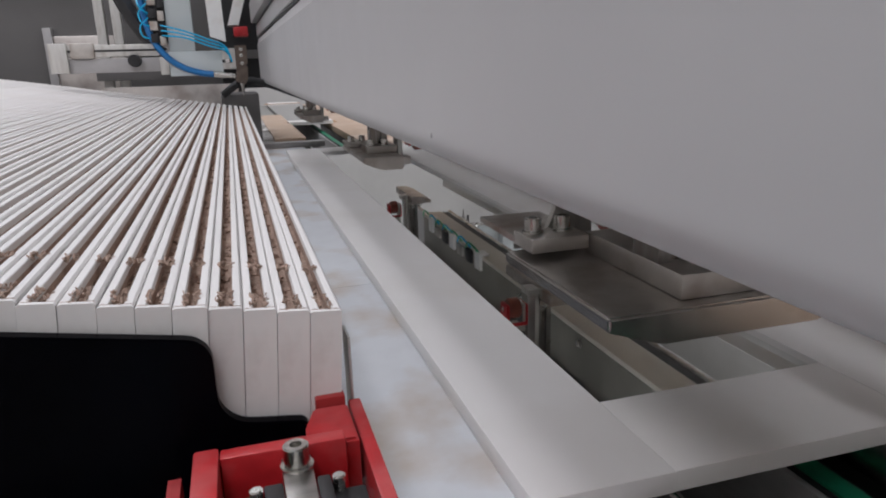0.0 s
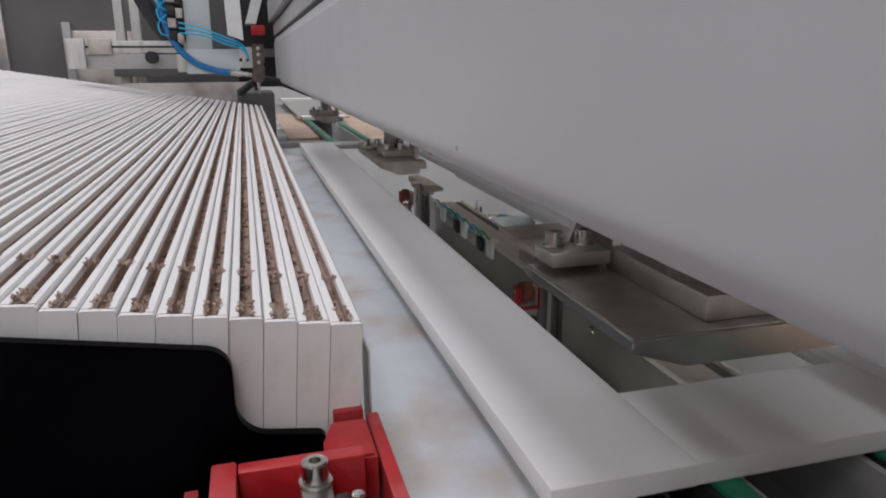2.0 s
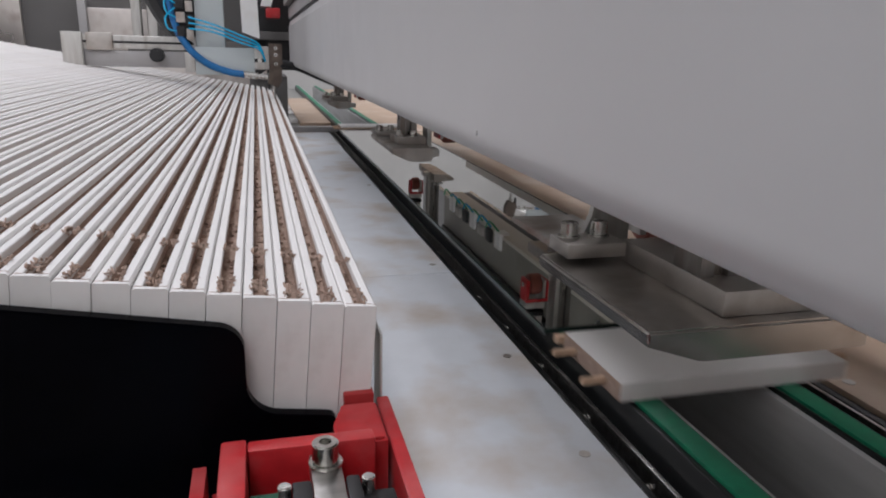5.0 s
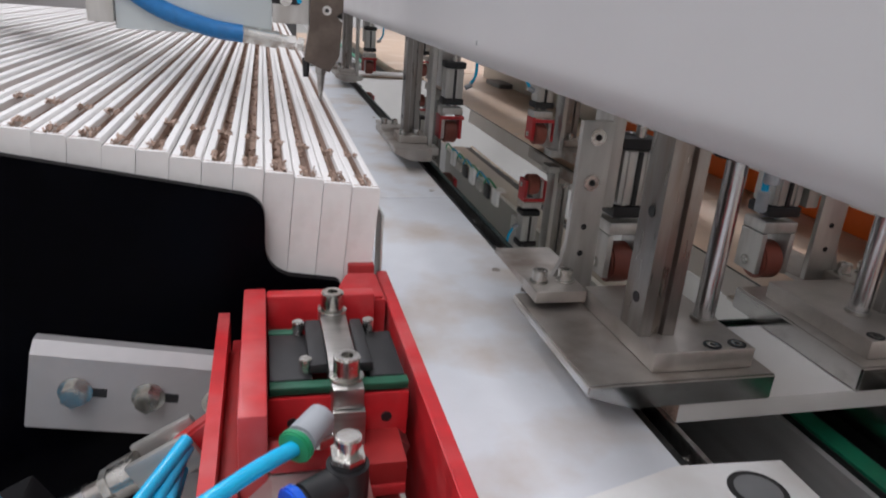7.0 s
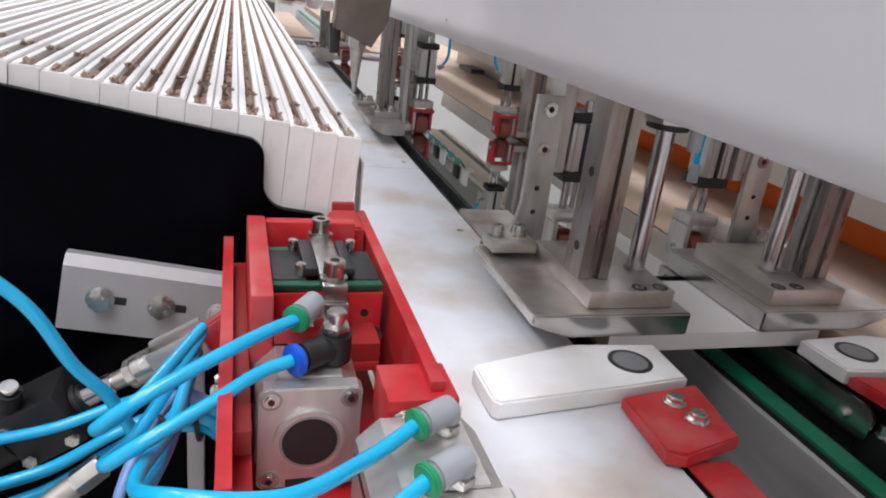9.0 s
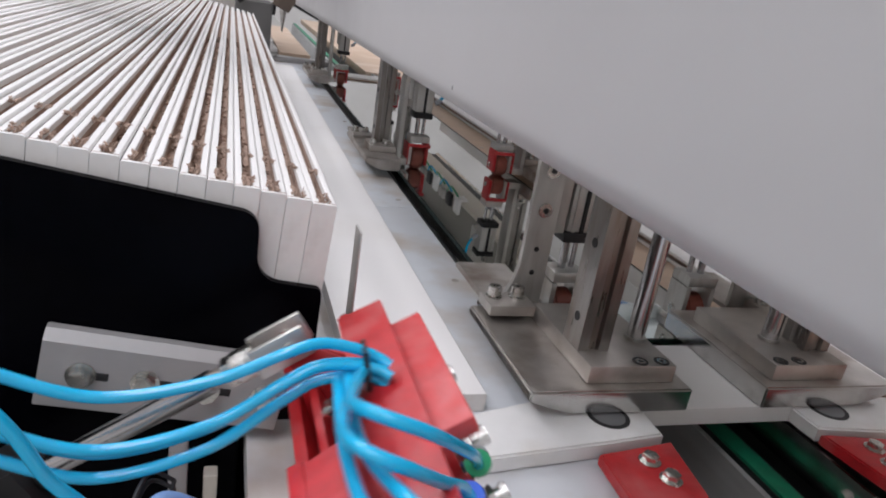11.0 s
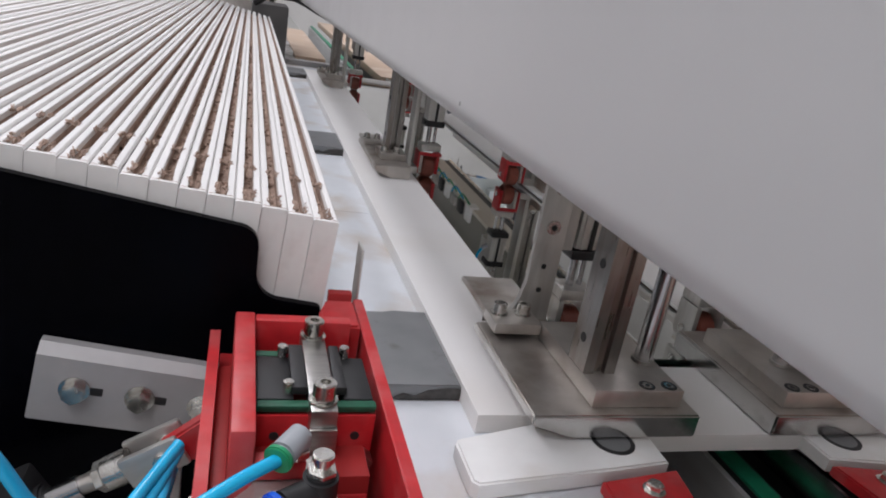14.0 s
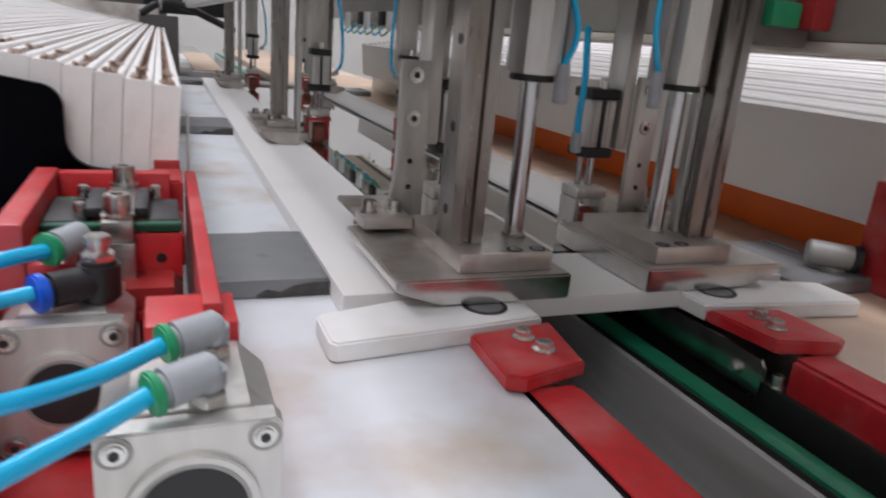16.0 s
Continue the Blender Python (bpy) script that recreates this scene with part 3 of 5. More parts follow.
def press_clamp(side):
    X = mx(side)
    t = thing("press_clamp", "steel press clamp with polished plate, guide rail and brown wheel", "press clamp", "press clamps")
    bm = B()
    prism(bm, [(X(0.188), 0.800), (X(0.188), 0.7885), (X(0.236), 0.7725), (X(0.384), 0.7725), (X(0.384), 0.800)], "y", -0.037, 0.168)
    bmesh.ops.bevel(bm, geom=bm.edges[:], offset=0.0022, segments=2, affect="EDGES")
    for f in bm.faces:
        if f.normal.z < 0.5:
            f.material_index = 1
    part("pressure_plate", bm, [STEEL_DULL, POLISHED], t, "steel pressure plate with polished edges")
    part("upper_block", box(B(), X(0.259), X(0.366), -0.022, 0.135, 0.8003, 0.821, 0.0015), STEEL_DULL, t)
    # toothed plate with its bolted foot
    teeth = [(X(0.198), 0.17)]
    for i in range(16):
        teeth += [(X(0.2125), 0.19 + 0.0068 * i), (X(0.207), 0.1935 + 0.0068 * i)]
    teeth += [(X(0.21), 0.30), (X(0.285), 0.30), (X(0.285), 0.17)]
    part("toothed_plate", prism(B(), teeth, "z", 0.8003, 0.806), STEEL_DULL, t, "thin toothed steel strip")
    part("foot", box(B(), X(0.198), X(0.258), 0.124, 0.1675, 0.8063, 0.820, 0.0015), STEEL_DULL, t)
    for bx in (0.211, 0.242):
        cap_bolt(t, (X(bx), 0.152, 0.820), 0.0085, 0.013)
    # upright bracket
    bm = box(B(), X(0.246), X(0.284), 0.168, 0.176, 0.8063, 1.0, 0.001)
    part("upright_bracket", bm, ALU, t, "upright aluminium bracket with holes")
    part("bracket_gusset", prism(B(), [(X(0.222), 0.8063), (X(0.2458), 0.8063), (X(0.2458), 0.858), (X(0.242), 0.836), (X(0.234), 0.818), (X(0.228), 0.811)], "y", 0.168, 0.176), ALU, t)
    for z in (0.983, 0.932):
        part("bracket_bolt", rod(B(), (X(0.265), 0.1655, z), (X(0.265), 0.168, z), 0.0095, seg=20, bevel=0.001), ZINC, t)
        part("socket", rod(B(), (X(0.265), 0.1648, z), (X(0.265), 0.1658, z), 0.004, seg=6), RUBBER, t)
    for z in (0.880, 0.848):
        part("bracket_hole", rod(B(), (X(0.264), 0.1675, z), (X(0.264), 0.170, z), 0.0035, seg=16), RUBBER, t)
    part("column", box(B(), X(0.2845), X(0.302), 0.1765, 0.22, 0.90, 1.12, 0.002), ALU, t)
    roller(t, X, 0.328, 0.20, False)
    guide_post(t, X, 0.278, 0.030, 0.8213, 1.34, 0.038)
    rx = ROD_X[side]
    part("piston_rod", rod(B(), (X(rx), 0.042, 0.8213), (X(rx), 0.042, 1.22), 0.0105, seg=28), CHROME, t, "bright chrome piston rod")
    part("rod_seat", rod(B(), (X(rx), 0.042, 0.8213), (X(rx), 0.042, 0.825), 0.0135, seg=24, bevel=0.001), STEEL, t)
    for bx, by in ((0.325, -0.012), (0.352, -0.012)):
        cap_bolt(t, (X(bx), by, 0.8115), 0.0065, 0.0105, washer=False)
        part("counterbore", rod(B(), (X(bx), by, 0.8208), (X(bx), by, 0.8218), 0.0088, seg=24), RUBBER, t)
    return t


def press_cylinder(side):
    X = mx(side)
    t = thing("press_cylinder", "hanging aluminium air cylinder with a black collar", "air cylinder", "press cylinders")
    rx = ROD_X[side]
    part("collar", rod(B(), (X(rx), 0.042, 0.992), (X(rx), 0.042, 0.999), 0.024, seg=32, bevel=0.001), RUBBER, t, "black collar")
    part("barrel", rod(B(), (X(rx), 0.042, 0.9993), (X(rx), 0.042, 1.298), 0.030, seg=8, bevel=0.002), ALU, t)
    part("hanger", box(B(), X(0.30), X(0.375), 0.075, 0.21, 1.285, 1.299, 0.002), ALU, t)
    part("hanger_arm", box(B(), X(0.32), X(0.355), 0.075, 0.21, 1.26, 1.2845, 0.002), ALU, t)
    part("sensor_rail", box(B(), X(rx + 0.030), X(rx + 0.038), 0.030, 0.055, 1.002, 1.29, 0.001), ALU_GREY, t)
    part("air_hose", tube(B(), [(X(0.374), 0.02, 1.01), (X(0.385), 0.02, 1.05), (X(0.372), 0.05, 1.13), (X(0.385), 0.10, 1.22), (X(0.37), 0.15, 1.29)], 0.0035), HOSE, t, "sky-blue air hose")
    part("elbow", rod(B(), (X(0.374), 0.02, 0.972), (X(0.374), 0.02, 1.012), 0.0075, seg=16, bevel=0.001), FITTING, t)
    return t


def small_clamp(side, y0):
    """Clamps further along the press: smaller plate, white column, red-trimmed wheel."""
    X = mx(side)
    t = thing("press_clamp", "small steel press clamp with red-trimmed wheel fork", "press clamp", "press clamps")
    bm = B()
    prism(bm, [(X(0.185), 0.800), (X(0.185), 0.7885), (X(0.222), 0.7725), (X(0.268), 0.7725), (X(0.268), 0.800)], "y", y0 - 0.03, y0 + 0.25)
    bmesh.ops.bevel(bm, geom=bm.edges[:], offset=0.002, segments=2, affect="EDGES")
    part("pressure_plate", bm, STEEL_DULL, t)
    part("upper_block", box(B(), X(0.205), X(0.268), y0 + 0.03, y0 + 0.11, 0.8003, 0.815, 0.0015), STEEL_DULL, t)
    for bx in (0.215, 0.245):
        cap_bolt(t, (X(bx), y0 + 0.05, 0.815), 0.0075, 0.011)
    part("toothed_plate", box(B(), X(0.188), X(0.24), y0 + 0.17, y0 + 0.27, 0.8003, 0.808, 0.001), STEEL_DULL, t)
    for bx in (0.2, 0.226):
        cap_bolt(t, (X(bx), y0 + 0.215, 0.808), 0.0075, 0.011)
    guide_post(t, X, 0.238, y0 + 0.088, 0.8153, 1.30, 0.036)
    part("upright_bracket", box(B(), X(0.270), X(0.280), y0 + 0.03, y0 + 0.075, 0.79, 1.22, 0.001), ALU, t)
    part("bracket_foot", box(B(), X(0.2685), X(0.297), y0 + 0.03, y0 + 0.075, 0.7735, 0.7895, 0.001), ALU, t)
    roller(t, X, 0.325, y0 + 0.06, True)
    part("column", box(B(), X(0.302), X(0.346), y0 + 0.08, y0 + 0.118, 0.92, 1.30, 0.002), ALU, t, "pale aluminium column")
    part("air_hose", tube(B(), [(X(0.36), y0 + 0.05, 0.93), (X(0.375), y0 + 0.05, 0.96), (X(0.372), y0 + 0.06, 1.05), (X(0.36), y0 + 0.08, 1.12)], 0.0035), HOSE, t, "sky-blue air hose")
    part("elbow", rod(B(), (X(0.352), y0 + 0.05, 0.925), (X(0.366), y0 + 0.05, 0.932), 0.006, seg=12), FITTING, t)
    return t


CLAMPS = []
for side in (0, 1):
    CLAMPS.append(press_clamp(side))
    press_cylinder(side)
    for y0 in (0.96, 2.27):
        CLAMPS.append(small_clamp(side, y0))

# ---------------------------------------------------------------- end stops
def end_stop(side):
    X = mx(side)
    t = thing("end_stop", "white plastic end stop with a dark magnet on a red bar", "end stop", "end stops")
    pr = [(X(0.116), -0.030), (X(0.235), 0.002), (X(0.333), -0.004), (X(0.331), -0.073), (X(0.262), -0.082), (X(0.118), -0.098), (X(0.112), -0.092), (X(0.112), -0.037)]
    bm = prism(B(), pr, "z", 0.7505, 0.770, 0.0022)
    part("block", bm, ACETAL, t, "white plastic block")
    part("magnet", rod(B(), (X(0.284), -0.038, 0.769), (X(0.284), -0.038, 0.7706), 0.0235, seg=36), RUBBER, t, "dark scratched disc")
    part("magnet_ring", rod(B(), (X(0.284), -0.038, 0.7695), (X(0.284), -0.038, 0.7709), 0.0185, seg=36), LEAD, t)
    pr = [(X(0.244), -0.096), (X(0.335), -0.082), (X(0.322), -0.168), (X(0.256), -0.186), (X(0.240), -0.178)]
    part("clip", prism(B(), pr, "z", 0.7535, 0.768, 0.002), RED, t, "chipped red clip")
    for bx, by in ((0.290, -0.112), (0.296, -0.140)):
        hex_bolt(t, (X(bx), by, 0.768), 0.0085, 0.0065, (0, 0, 1))
    part("arm", box(B(), X(0.262), X(0.305), -0.80, -0.180, 0.7508, 0.7533, 0.0006), RED, t)
    part("arm", box(B(), X(0.270), X(0.312), -0.80, -0.182, 0.71, 0.7505, 0.002), RED, t, "red painted bar")
    return t


STOPS = [end_stop(0), end_stop(1)]

# ---------------------------------------------------------------- pushers
PUSHERS = []
for y0 in (0.066, 1.19, 2.55):
    t = thing("pusher", "dull grey metal pusher plate sliding on the table", "pusher", "pushers")
    bm = B()
    prism(bm, [(-0.135, y0), (0.0, y0), (0.0, y0 + 0.185), (-0.045, y0 + 0.187), (-0.06, y0 + 0.182), (-0.135, y0 + 0.182)], "z", 0.7505, 0.7695, 0.0016)
    part("plate", bm, LEAD, t)
    part("worn_edge", prism(B(), [(-0.078, 0.7535), (-0.066, 0.760), (-0.052, 0.7565), (-0.038, 0.7635), (-0.016, 0.7665), (0.0, 0.7660), (0.0, 0.7515), (-0.07, 0.7515)], "y", y0 - 0.0012, y0 + 0.002), OILY, t, "dark oily chipped edge")
    part("end_cap", box(B(), -0.1355, -0.1225, y0 + 0.002, y0 + 0.180, 0.7697, 0.7712, 0.0005), LEAD, t)
    PUSHERS.append(t)

PUSHERS_R = []
for p in PUSHERS:
    q = copy_thing(p, OPPOSITE)
    tagged(q, "brown-grey metal pusher plate on the opposite slide plate")
    PUSHERS_R.append(q)

# ---------------------------------------------------------------- doors
DX0, DX1 = 0.147, 0.722
SHIFT = Vector((0.004, -0.018, 0))


door = thing("finished_door", "finished white frame door with a mirror panel", "door")
for x0, x1 in ((DX0, DX0 + 0.14), (DX1 - 0.14, DX1)):
    part("door_stile", box(B(), x0, x1, 0.03, 2.73, 0.7505, 0.7722, 0.0009), FOIL, door)
for y0 in (0.031, 2.73 - 0.141):
    part("door_rail", box(B(), DX0 + 0.1404, DX1 - 0.1404, y0, y0 + 0.14, 0.7505, 0.7720, 0.0007), FOIL, door)
part("mirror_pane", box(B(), DX0 + 0.1405, DX1 - 0.1405, 0.1715, 2.588, 0.758, 0.763), MIRROR, door, "clear silver mirror pane")

# the next door: loose mirror and two rails on the belts
mirror = thing("mirror_pane", "loose rectangular mirror with dark edges lying on the conveyor", "mirror")
part("glass", box(B(), DX0 + 0.132, DX1 - 0.132, 0.150, 2.53, 0.7584, 0.763), MIRROR, mirror, "clear silver mirror")
bm = B()
for a in ((DX0 + 0.1285, DX0 + 0.1318, 0.1465, 2.5335), (DX1 - 0.1318, DX1 - 0.1285, 0.1465, 2.5335), (DX0 + 0.1318, DX1 - 0.1318, 0.1465, 0.1498), (DX0 + 0.1318, DX1 - 0.1318, 2.5302, 2.5335)):
    box(bm, *a, 0.7578, 0.7636)
part("edge", bm, GLASS_EDGE, mirror, "dark ground glass edge")
part("backing_batten", box(B(), 0.281, 0.2895, 0.16, 2.5, 0.7500, 0.7577), BELTBLACK, mirror)
part("backing_batten", box(B(), 0.5795, 0.588, 0.16, 2.5, 0.7500, 0.7577), BELTBLACK, mirror)
RAILS = []
for y0, tongue in ((-0.032, 1), (2.548, -1)):
    t = thing("cross_rail", "white cross rail with raw ends and beech dowels", "wood strip", "cross rails of the next door")
    bm = box(B(), DX0 + 0.141, DX1 - 0.141, y0, y0 + 0.146, 0.7505, 0.7722, 0.0008)
    for f in bm.faces:
        if abs(f.normal.x) > 0.5:
            f.material_index = 1
    part("board", bm, [FOIL, MDF], t)
    ya, yb = (y0 + 0.1462, y0 + 0.1575) if tongue > 0 else (y0 - 0.0115, y0 - 0.0002)
    part("tongue", box(B(), DX0 + 0.132, DX1 - 0.132, ya, yb, 0.756, 0.7655, 0.0005), WOOD, t, "raw tan tongue")
    for dy in (0.035, 0.112):
        for xs, xe in ((DX0 + 0.141, DX0 + 0.112), (DX1 - 0.141, DX1 - 0.112)):
            part("dowel", rod(B(), (xs, y0 + dy, 0.7612), (xe, y0 + dy, 0.7612), 0.005, seg=14, bevel=0.0015), WOOD, t)
    RAILS.append(t)

# ---------------------------------------------------------------- tilting arm
PIV = Vector((-0.038, 0, 0.774))
arm = thing("tilting_arm", "red tilting gripper arm with air cylinders and guide carriage", "gripper arm", at=PIV)


def apart(name, bm, mats, label="", under=None):
    """A part of the arm, drawn in the place's coordinates."""
    bmesh.ops.translate(bm, verts=bm.verts[:], vec=-PIV)
    return part(name, bm, mats, under or arm, label)


def abolt(p, r=0.0065, h=0.012, up=(0, 0, 1), washer=True):
    return cap_bolt(arm, Vector(p) - PIV, r, h, up, washer)


bm = B()
prism(bm, [(0.008, 0.897), (-0.292, 0.891), (-0.292, 0.80), (0.008, 0.80)], "x", 0.0005, 0.0095, 0.0008)
apart("side_wall", bm, RED, "red side wall")
bm = B()
prism(bm, [(-0.040, 0.886), (-0.36, 0.882), (-0.36, 0.796), (-0.205, 0.796), (-0.195, 0.840), (-0.040, 0.845)], "x", -0.1215, -0.1135)
apart("side_wall", bm, RED, "chalky red side wall")
apart("bottom_plate", box(B(), -0.103, -0.001, -0.38, -0.045, 0.784, 0.794, 0.001), RED)
apart("bottom_plate", box(B(), -0.1215, -0.1035, -0.36, -0.2, 0.784, 0.7955, 0.001), RED)
apart("base_plate", box(B(), -0.1132, -0.012, -0.204, -0.02, 0.846, 0.853, 0.001), RED)
apart("base_plate", box(B(), -0.1132, -0.1025, -0.36, -0.2045, 0.838, 0.848, 0.001), RED)
apart("web", box(B(), -0.1132, -0.1032, -0.30, -0.07, 0.8535, 0.870, 0.001), DARKRED)
# box frame round the carriage
apart("frame_bar", box(B(), -0.103, -0.088, -0.215, -0.056, 0.83, 0.912, 0.0022), RED)
apart("frame_bar", box(B(), -0.0878, -0.012, -0.068, -0.056, 0.83, 0.9105, 0.0022), RED)
apart("frame_bar", box(B(), -0.0878, -0.056, -0.215, -0.203, 0.8755, 0.889, 0.0022), RED)
apart("frame_floor", box(B(), -0.0878, -0.012, -0.2028, -0.0682, 0.8535, 0.8675), DARKRED)
bm = B()
prism(bm, [(-0.034, -0.056), (-0.002, -0.056), (-0.002, -0.006), (-0.026, -0.006), (-0.034, -0.03)], "z", 0.86, 0.902, 0.002)
apart("jaw", bm, RED, "red jaw block")
apart("jaw_pad", box(B(), -0.024, -0.003, -0.0058, 0.004, 0.84, 0.908, 0.0015), DARKRED)
apart("jaw_hole", rod(B(), (-0.014, -0.0568, 0.885), (-0.014, -0.055, 0.885), 0.0035, seg=14), RUBBER)
# guide carriage
apart("carriage", box(B(), -0.086, -0.004, -0.164, -0.10, 0.868, 0.889, 0.0012), DARKRED, "dark red carriage body")
for y in (-0.1655, -0.0985):
    xs = -0.006 if y < -0.15 else -0.066
    apart("carriage_seal", box(B(), -0.087, xs, y - 0.0015, y + 0.0015, 0.8925, 0.8955, 0.0008), SEAL_DARK, "green end seal")
    apart("carriage_seal", box(B(), -0.087, xs, y - 0.0032, y + 0.0045, 0.8957, 0.8985, 0.0008), SEAL_DARK)
for x0, x1 in ((-0.087, -0.062), (-0.028, -0.007)):
    apart("carriage_cover", box(B(), x0, x1, -0.1605, -0.1035, 0.889, 0.8992, 0.0015), RUBBER, "black carriage cover")
for x0, x1 in ((-0.064, -0.053), (-0.034, -0.026)):
    apart("carriage_rib", box(B(), x0, x1, -0.157, -0.097, 0.8994, 0.9062, 0.0018), RUBBER)
for x, y in ((-0.068, -0.104), (-0.022, -0.104), (-0.066, -0.153)):
    apart("grease_pin", rod(B(), (x, y, 0.899), (x, y, 0.909), 0.0038, seg=14, bevel=0.0008), ZINC)
apart("finger", box(B(), -0.0525, -0.0345, -0.182, -0.066, 0.8905, 0.9035, 0.0012), STEEL, "bright steel clamp finger")
apart("finger_leg", box(B(), -0.0525, -0.0335, -0.185, -0.1705, 0.812, 0.8903, 0.0015), STEEL)
for y in (-0.079, -0.169):
    abolt((-0.0435, y, 0.9035), 0.0078, 0.0125)
apart("red_face", box(B(), -0.088, -0.006, -0.170, -0.1672, 0.842, 0.8920, 0.001), RED)
for x, z in ((-0.074, 0.876), (-0.019, 0.876), (-0.019, 0.858), (-0.026, 0.848)):
    apart("face_hole", rod(B(), (x, -0.1708, z), (x, -0.169, z), 0.0032, seg=14), RUBBER)
apart("rail_end", prism(B(), [(-0.025, 0.846), (-0.006, 0.846), (-0.009, 0.853), (-0.006, 0.862), (-0.011, 0.866), (-0.020, 0.866), (-0.025, 0.862), (-0.022, 0.853)], "y", -0.182, -0.1702), STEEL, "bright rail end")


def air_cylinder(x0, x1, y0, y1, z0, z1, bore_z, bore_r):
    cx = (x0 + x1) / 2
    c = 0.013
    bm = B()
    prism(bm, [(x0 + c, z0), (x1 - c, z0), (x1, z0 + c), (x1, z1 - c), (x1 - c, z1), (x0 + c, z1), (x0, z1 - c), (x0, z0 + c)], "y", y0 + 0.012, y1, 0.0006)
    body = apart("cylinder_body", bm, ALU, "squared aluminium air cylinder")
    bm = B()
    prism(bm, [(x0 + 0.004, z0 + 0.001), (x1 - 0.004, z0 + 0.001), (x1 - 0.001, z0 + 0.004), (x1 - 0.001, z1 - 0.004), (x1 - 0.004, z1 - 0.001), (x0 + 0.004, z1 - 0.001), (x0 + 0.001, z1 - 0.004), (x0 + 0.001, z0 + 0.004)], "y", y0, y0 + 0.0118, 0.001)
    apart("cylinder_end", bm, ALU)
    apart("bore_ring", rod(B(), (cx, y0 - 0.0030, bore_z), (cx, y0 + 0.002, bore_z), bore_r + 0.0045, seg=48, bevel=0.0006), ALU)
    apart("bore_plug", rod(B(), (cx, y0 - 0.0036, bore_z), (cx, y0 + 0.001, bore_z), bore_r, seg=48, bevel=0.0006), RUBBER, "black bore plug")
    apart("bore_clip", rod(B(), (cx, y0 - 0.0033, bore_z), (cx, y0 + 0.001, bore_z), bore_r + 0.0012, seg=48), BEAMGREY)
    apart("nameplate_slot", box(B(), cx - 0.014, cx + 0.014, y0 - 0.0005, y0 + 0.002, z0 + 0.002, z0 + 0.008, 0.0008), RUBBER)
    for gz in (0.3, 0.7):
        for gx in (x0 - 0.0003, x1 - 0.0007):
            apart("profile_groove", box(B(), gx, gx + 0.001, y0 + 0.013, y1 - 0.001, z0 + (z1 - z0) * gz - 0.002, z0 + (z1 - z0) * gz + 0.002), RUBBER)
    for bx in (x0 + 0.0085, x1 - 0.0085):
        for bz in (z0 + 0.0085, z1 - 0.0085):
            apart("corner_seat", rod(B(), (bx, y0 - 0.0006, bz), (bx, y0 + 0.002, bz), 0.0068, seg=24), BEAMGREY)
            apart("corner_screw", rod(B(), (bx, y0 - 0.0022, bz), (bx, y0 + 0.002, bz), 0.0050, seg=20, bevel=0.0012), ZINC)
            apart("screw_socket", rod(B(), (bx, y0 - 0.0026, bz), (bx, y0 - 0.002, bz), 0.0022, seg=6), RUBBER)


air_cylinder(-0.0995, -0.034, -0.266, -0.190, 0.7985, 0.8745, 0.8365, 0.0178)
air_cylinder(-0.045, 0.028, -0.378, -0.302, 0.7945, 0.875, 0.836, 0.022)
apart("near_block", box(B(), -0.027, 0.017, -0.300, -0.258, 0.850, 0.884, 0.002), RED, "red corner block")
hb = hex_bolt(arm, Vector((-0.016, -0.3005, 0.870)) - PIV, 0.0068, 0.004)


def elbow(p, d, collar, grey=True):
    """A push-in elbow: brass foot, bent body, coloured collar facing d."""
    p, d = Vector(p), Vector(d).normalized()
    apart("elbow_foot", rod(B(), p, p + Vector((0, 0, 0.006)), 0.0085, seg=6, bevel=0.0008), ZINC)
    k = p + Vector((0, 0, 0.014))
    bm = rod(B(), p + Vector((0, 0, 0.006)), k + Vector((0, 0, 0.003)), 0.0078, seg=20, bevel=0.002)
    rod(bm, k - d * 0.004, k + d * 0.02, 0.0078, 0.0088, seg=20, bevel=0.002)
    apart("elbow", bm, FITTING if grey else RUBBER, "grey push-in elbow" if grey else "black push-in elbow")
    apart("elbow_collar", rod(B(), k + d * 0.0202, k + d * 0.0245, 0.0094, seg=24, bevel=0.001), collar)
    return k + d * 0.024


E1 = elbow((-0.062, -0.208, 0.8890), (-0.55, -0.8, -0.1), SEAL)
apart("silencer", rod(B(), (-0.050, -0.236, 0.8975), (-0.050, -0.236, 0.902), 0.0092, seg=6, bevel=0.001), ZINC, "bright valve nut")
apart("silencer", rod(B(), (-0.050, -0.236, 0.902), (-0.050, -0.236, 0.9055), 0.0052, seg=16), ZINC)
apart("valve_knob", rod(B(), (-0.050, -0.236, 0.9055), (-0.050, -0.236, 0.9115), 0.0066, seg=20, bevel=0.001), ZINC, "knurled bright valve knob")
bm = rod(B(), (-0.050, -0.236, 0.886), (-0.074, -0.251, 0.886), 0.0092, seg=20, bevel=0.002)
rod(bm, (-0.050, -0.236, 0.8748), (-0.050, -0.236, 0.8973), 0.0108, seg=20, bevel=0.002)
apart("elbow", bm, RUBBER, "black push-in elbow")
apart("elbow_collar", rod(B(), (-0.0742, -0.2512, 0.886), (-0.0790, -0.2542, 0.8859), 0.0104, seg=24, bevel=0.001), COLLAR_BLUE)
E2 = Vector((-0.079, -0.2546, 0.8868))
E3 = elbow((0.003, -0.318, 0.8755), (-0.88, -0.42, -0.1), SEAL)
E4 = elbow((-0.002, -0.362, 0.8755), (-0.88, -0.42, -0.12), SEAL)

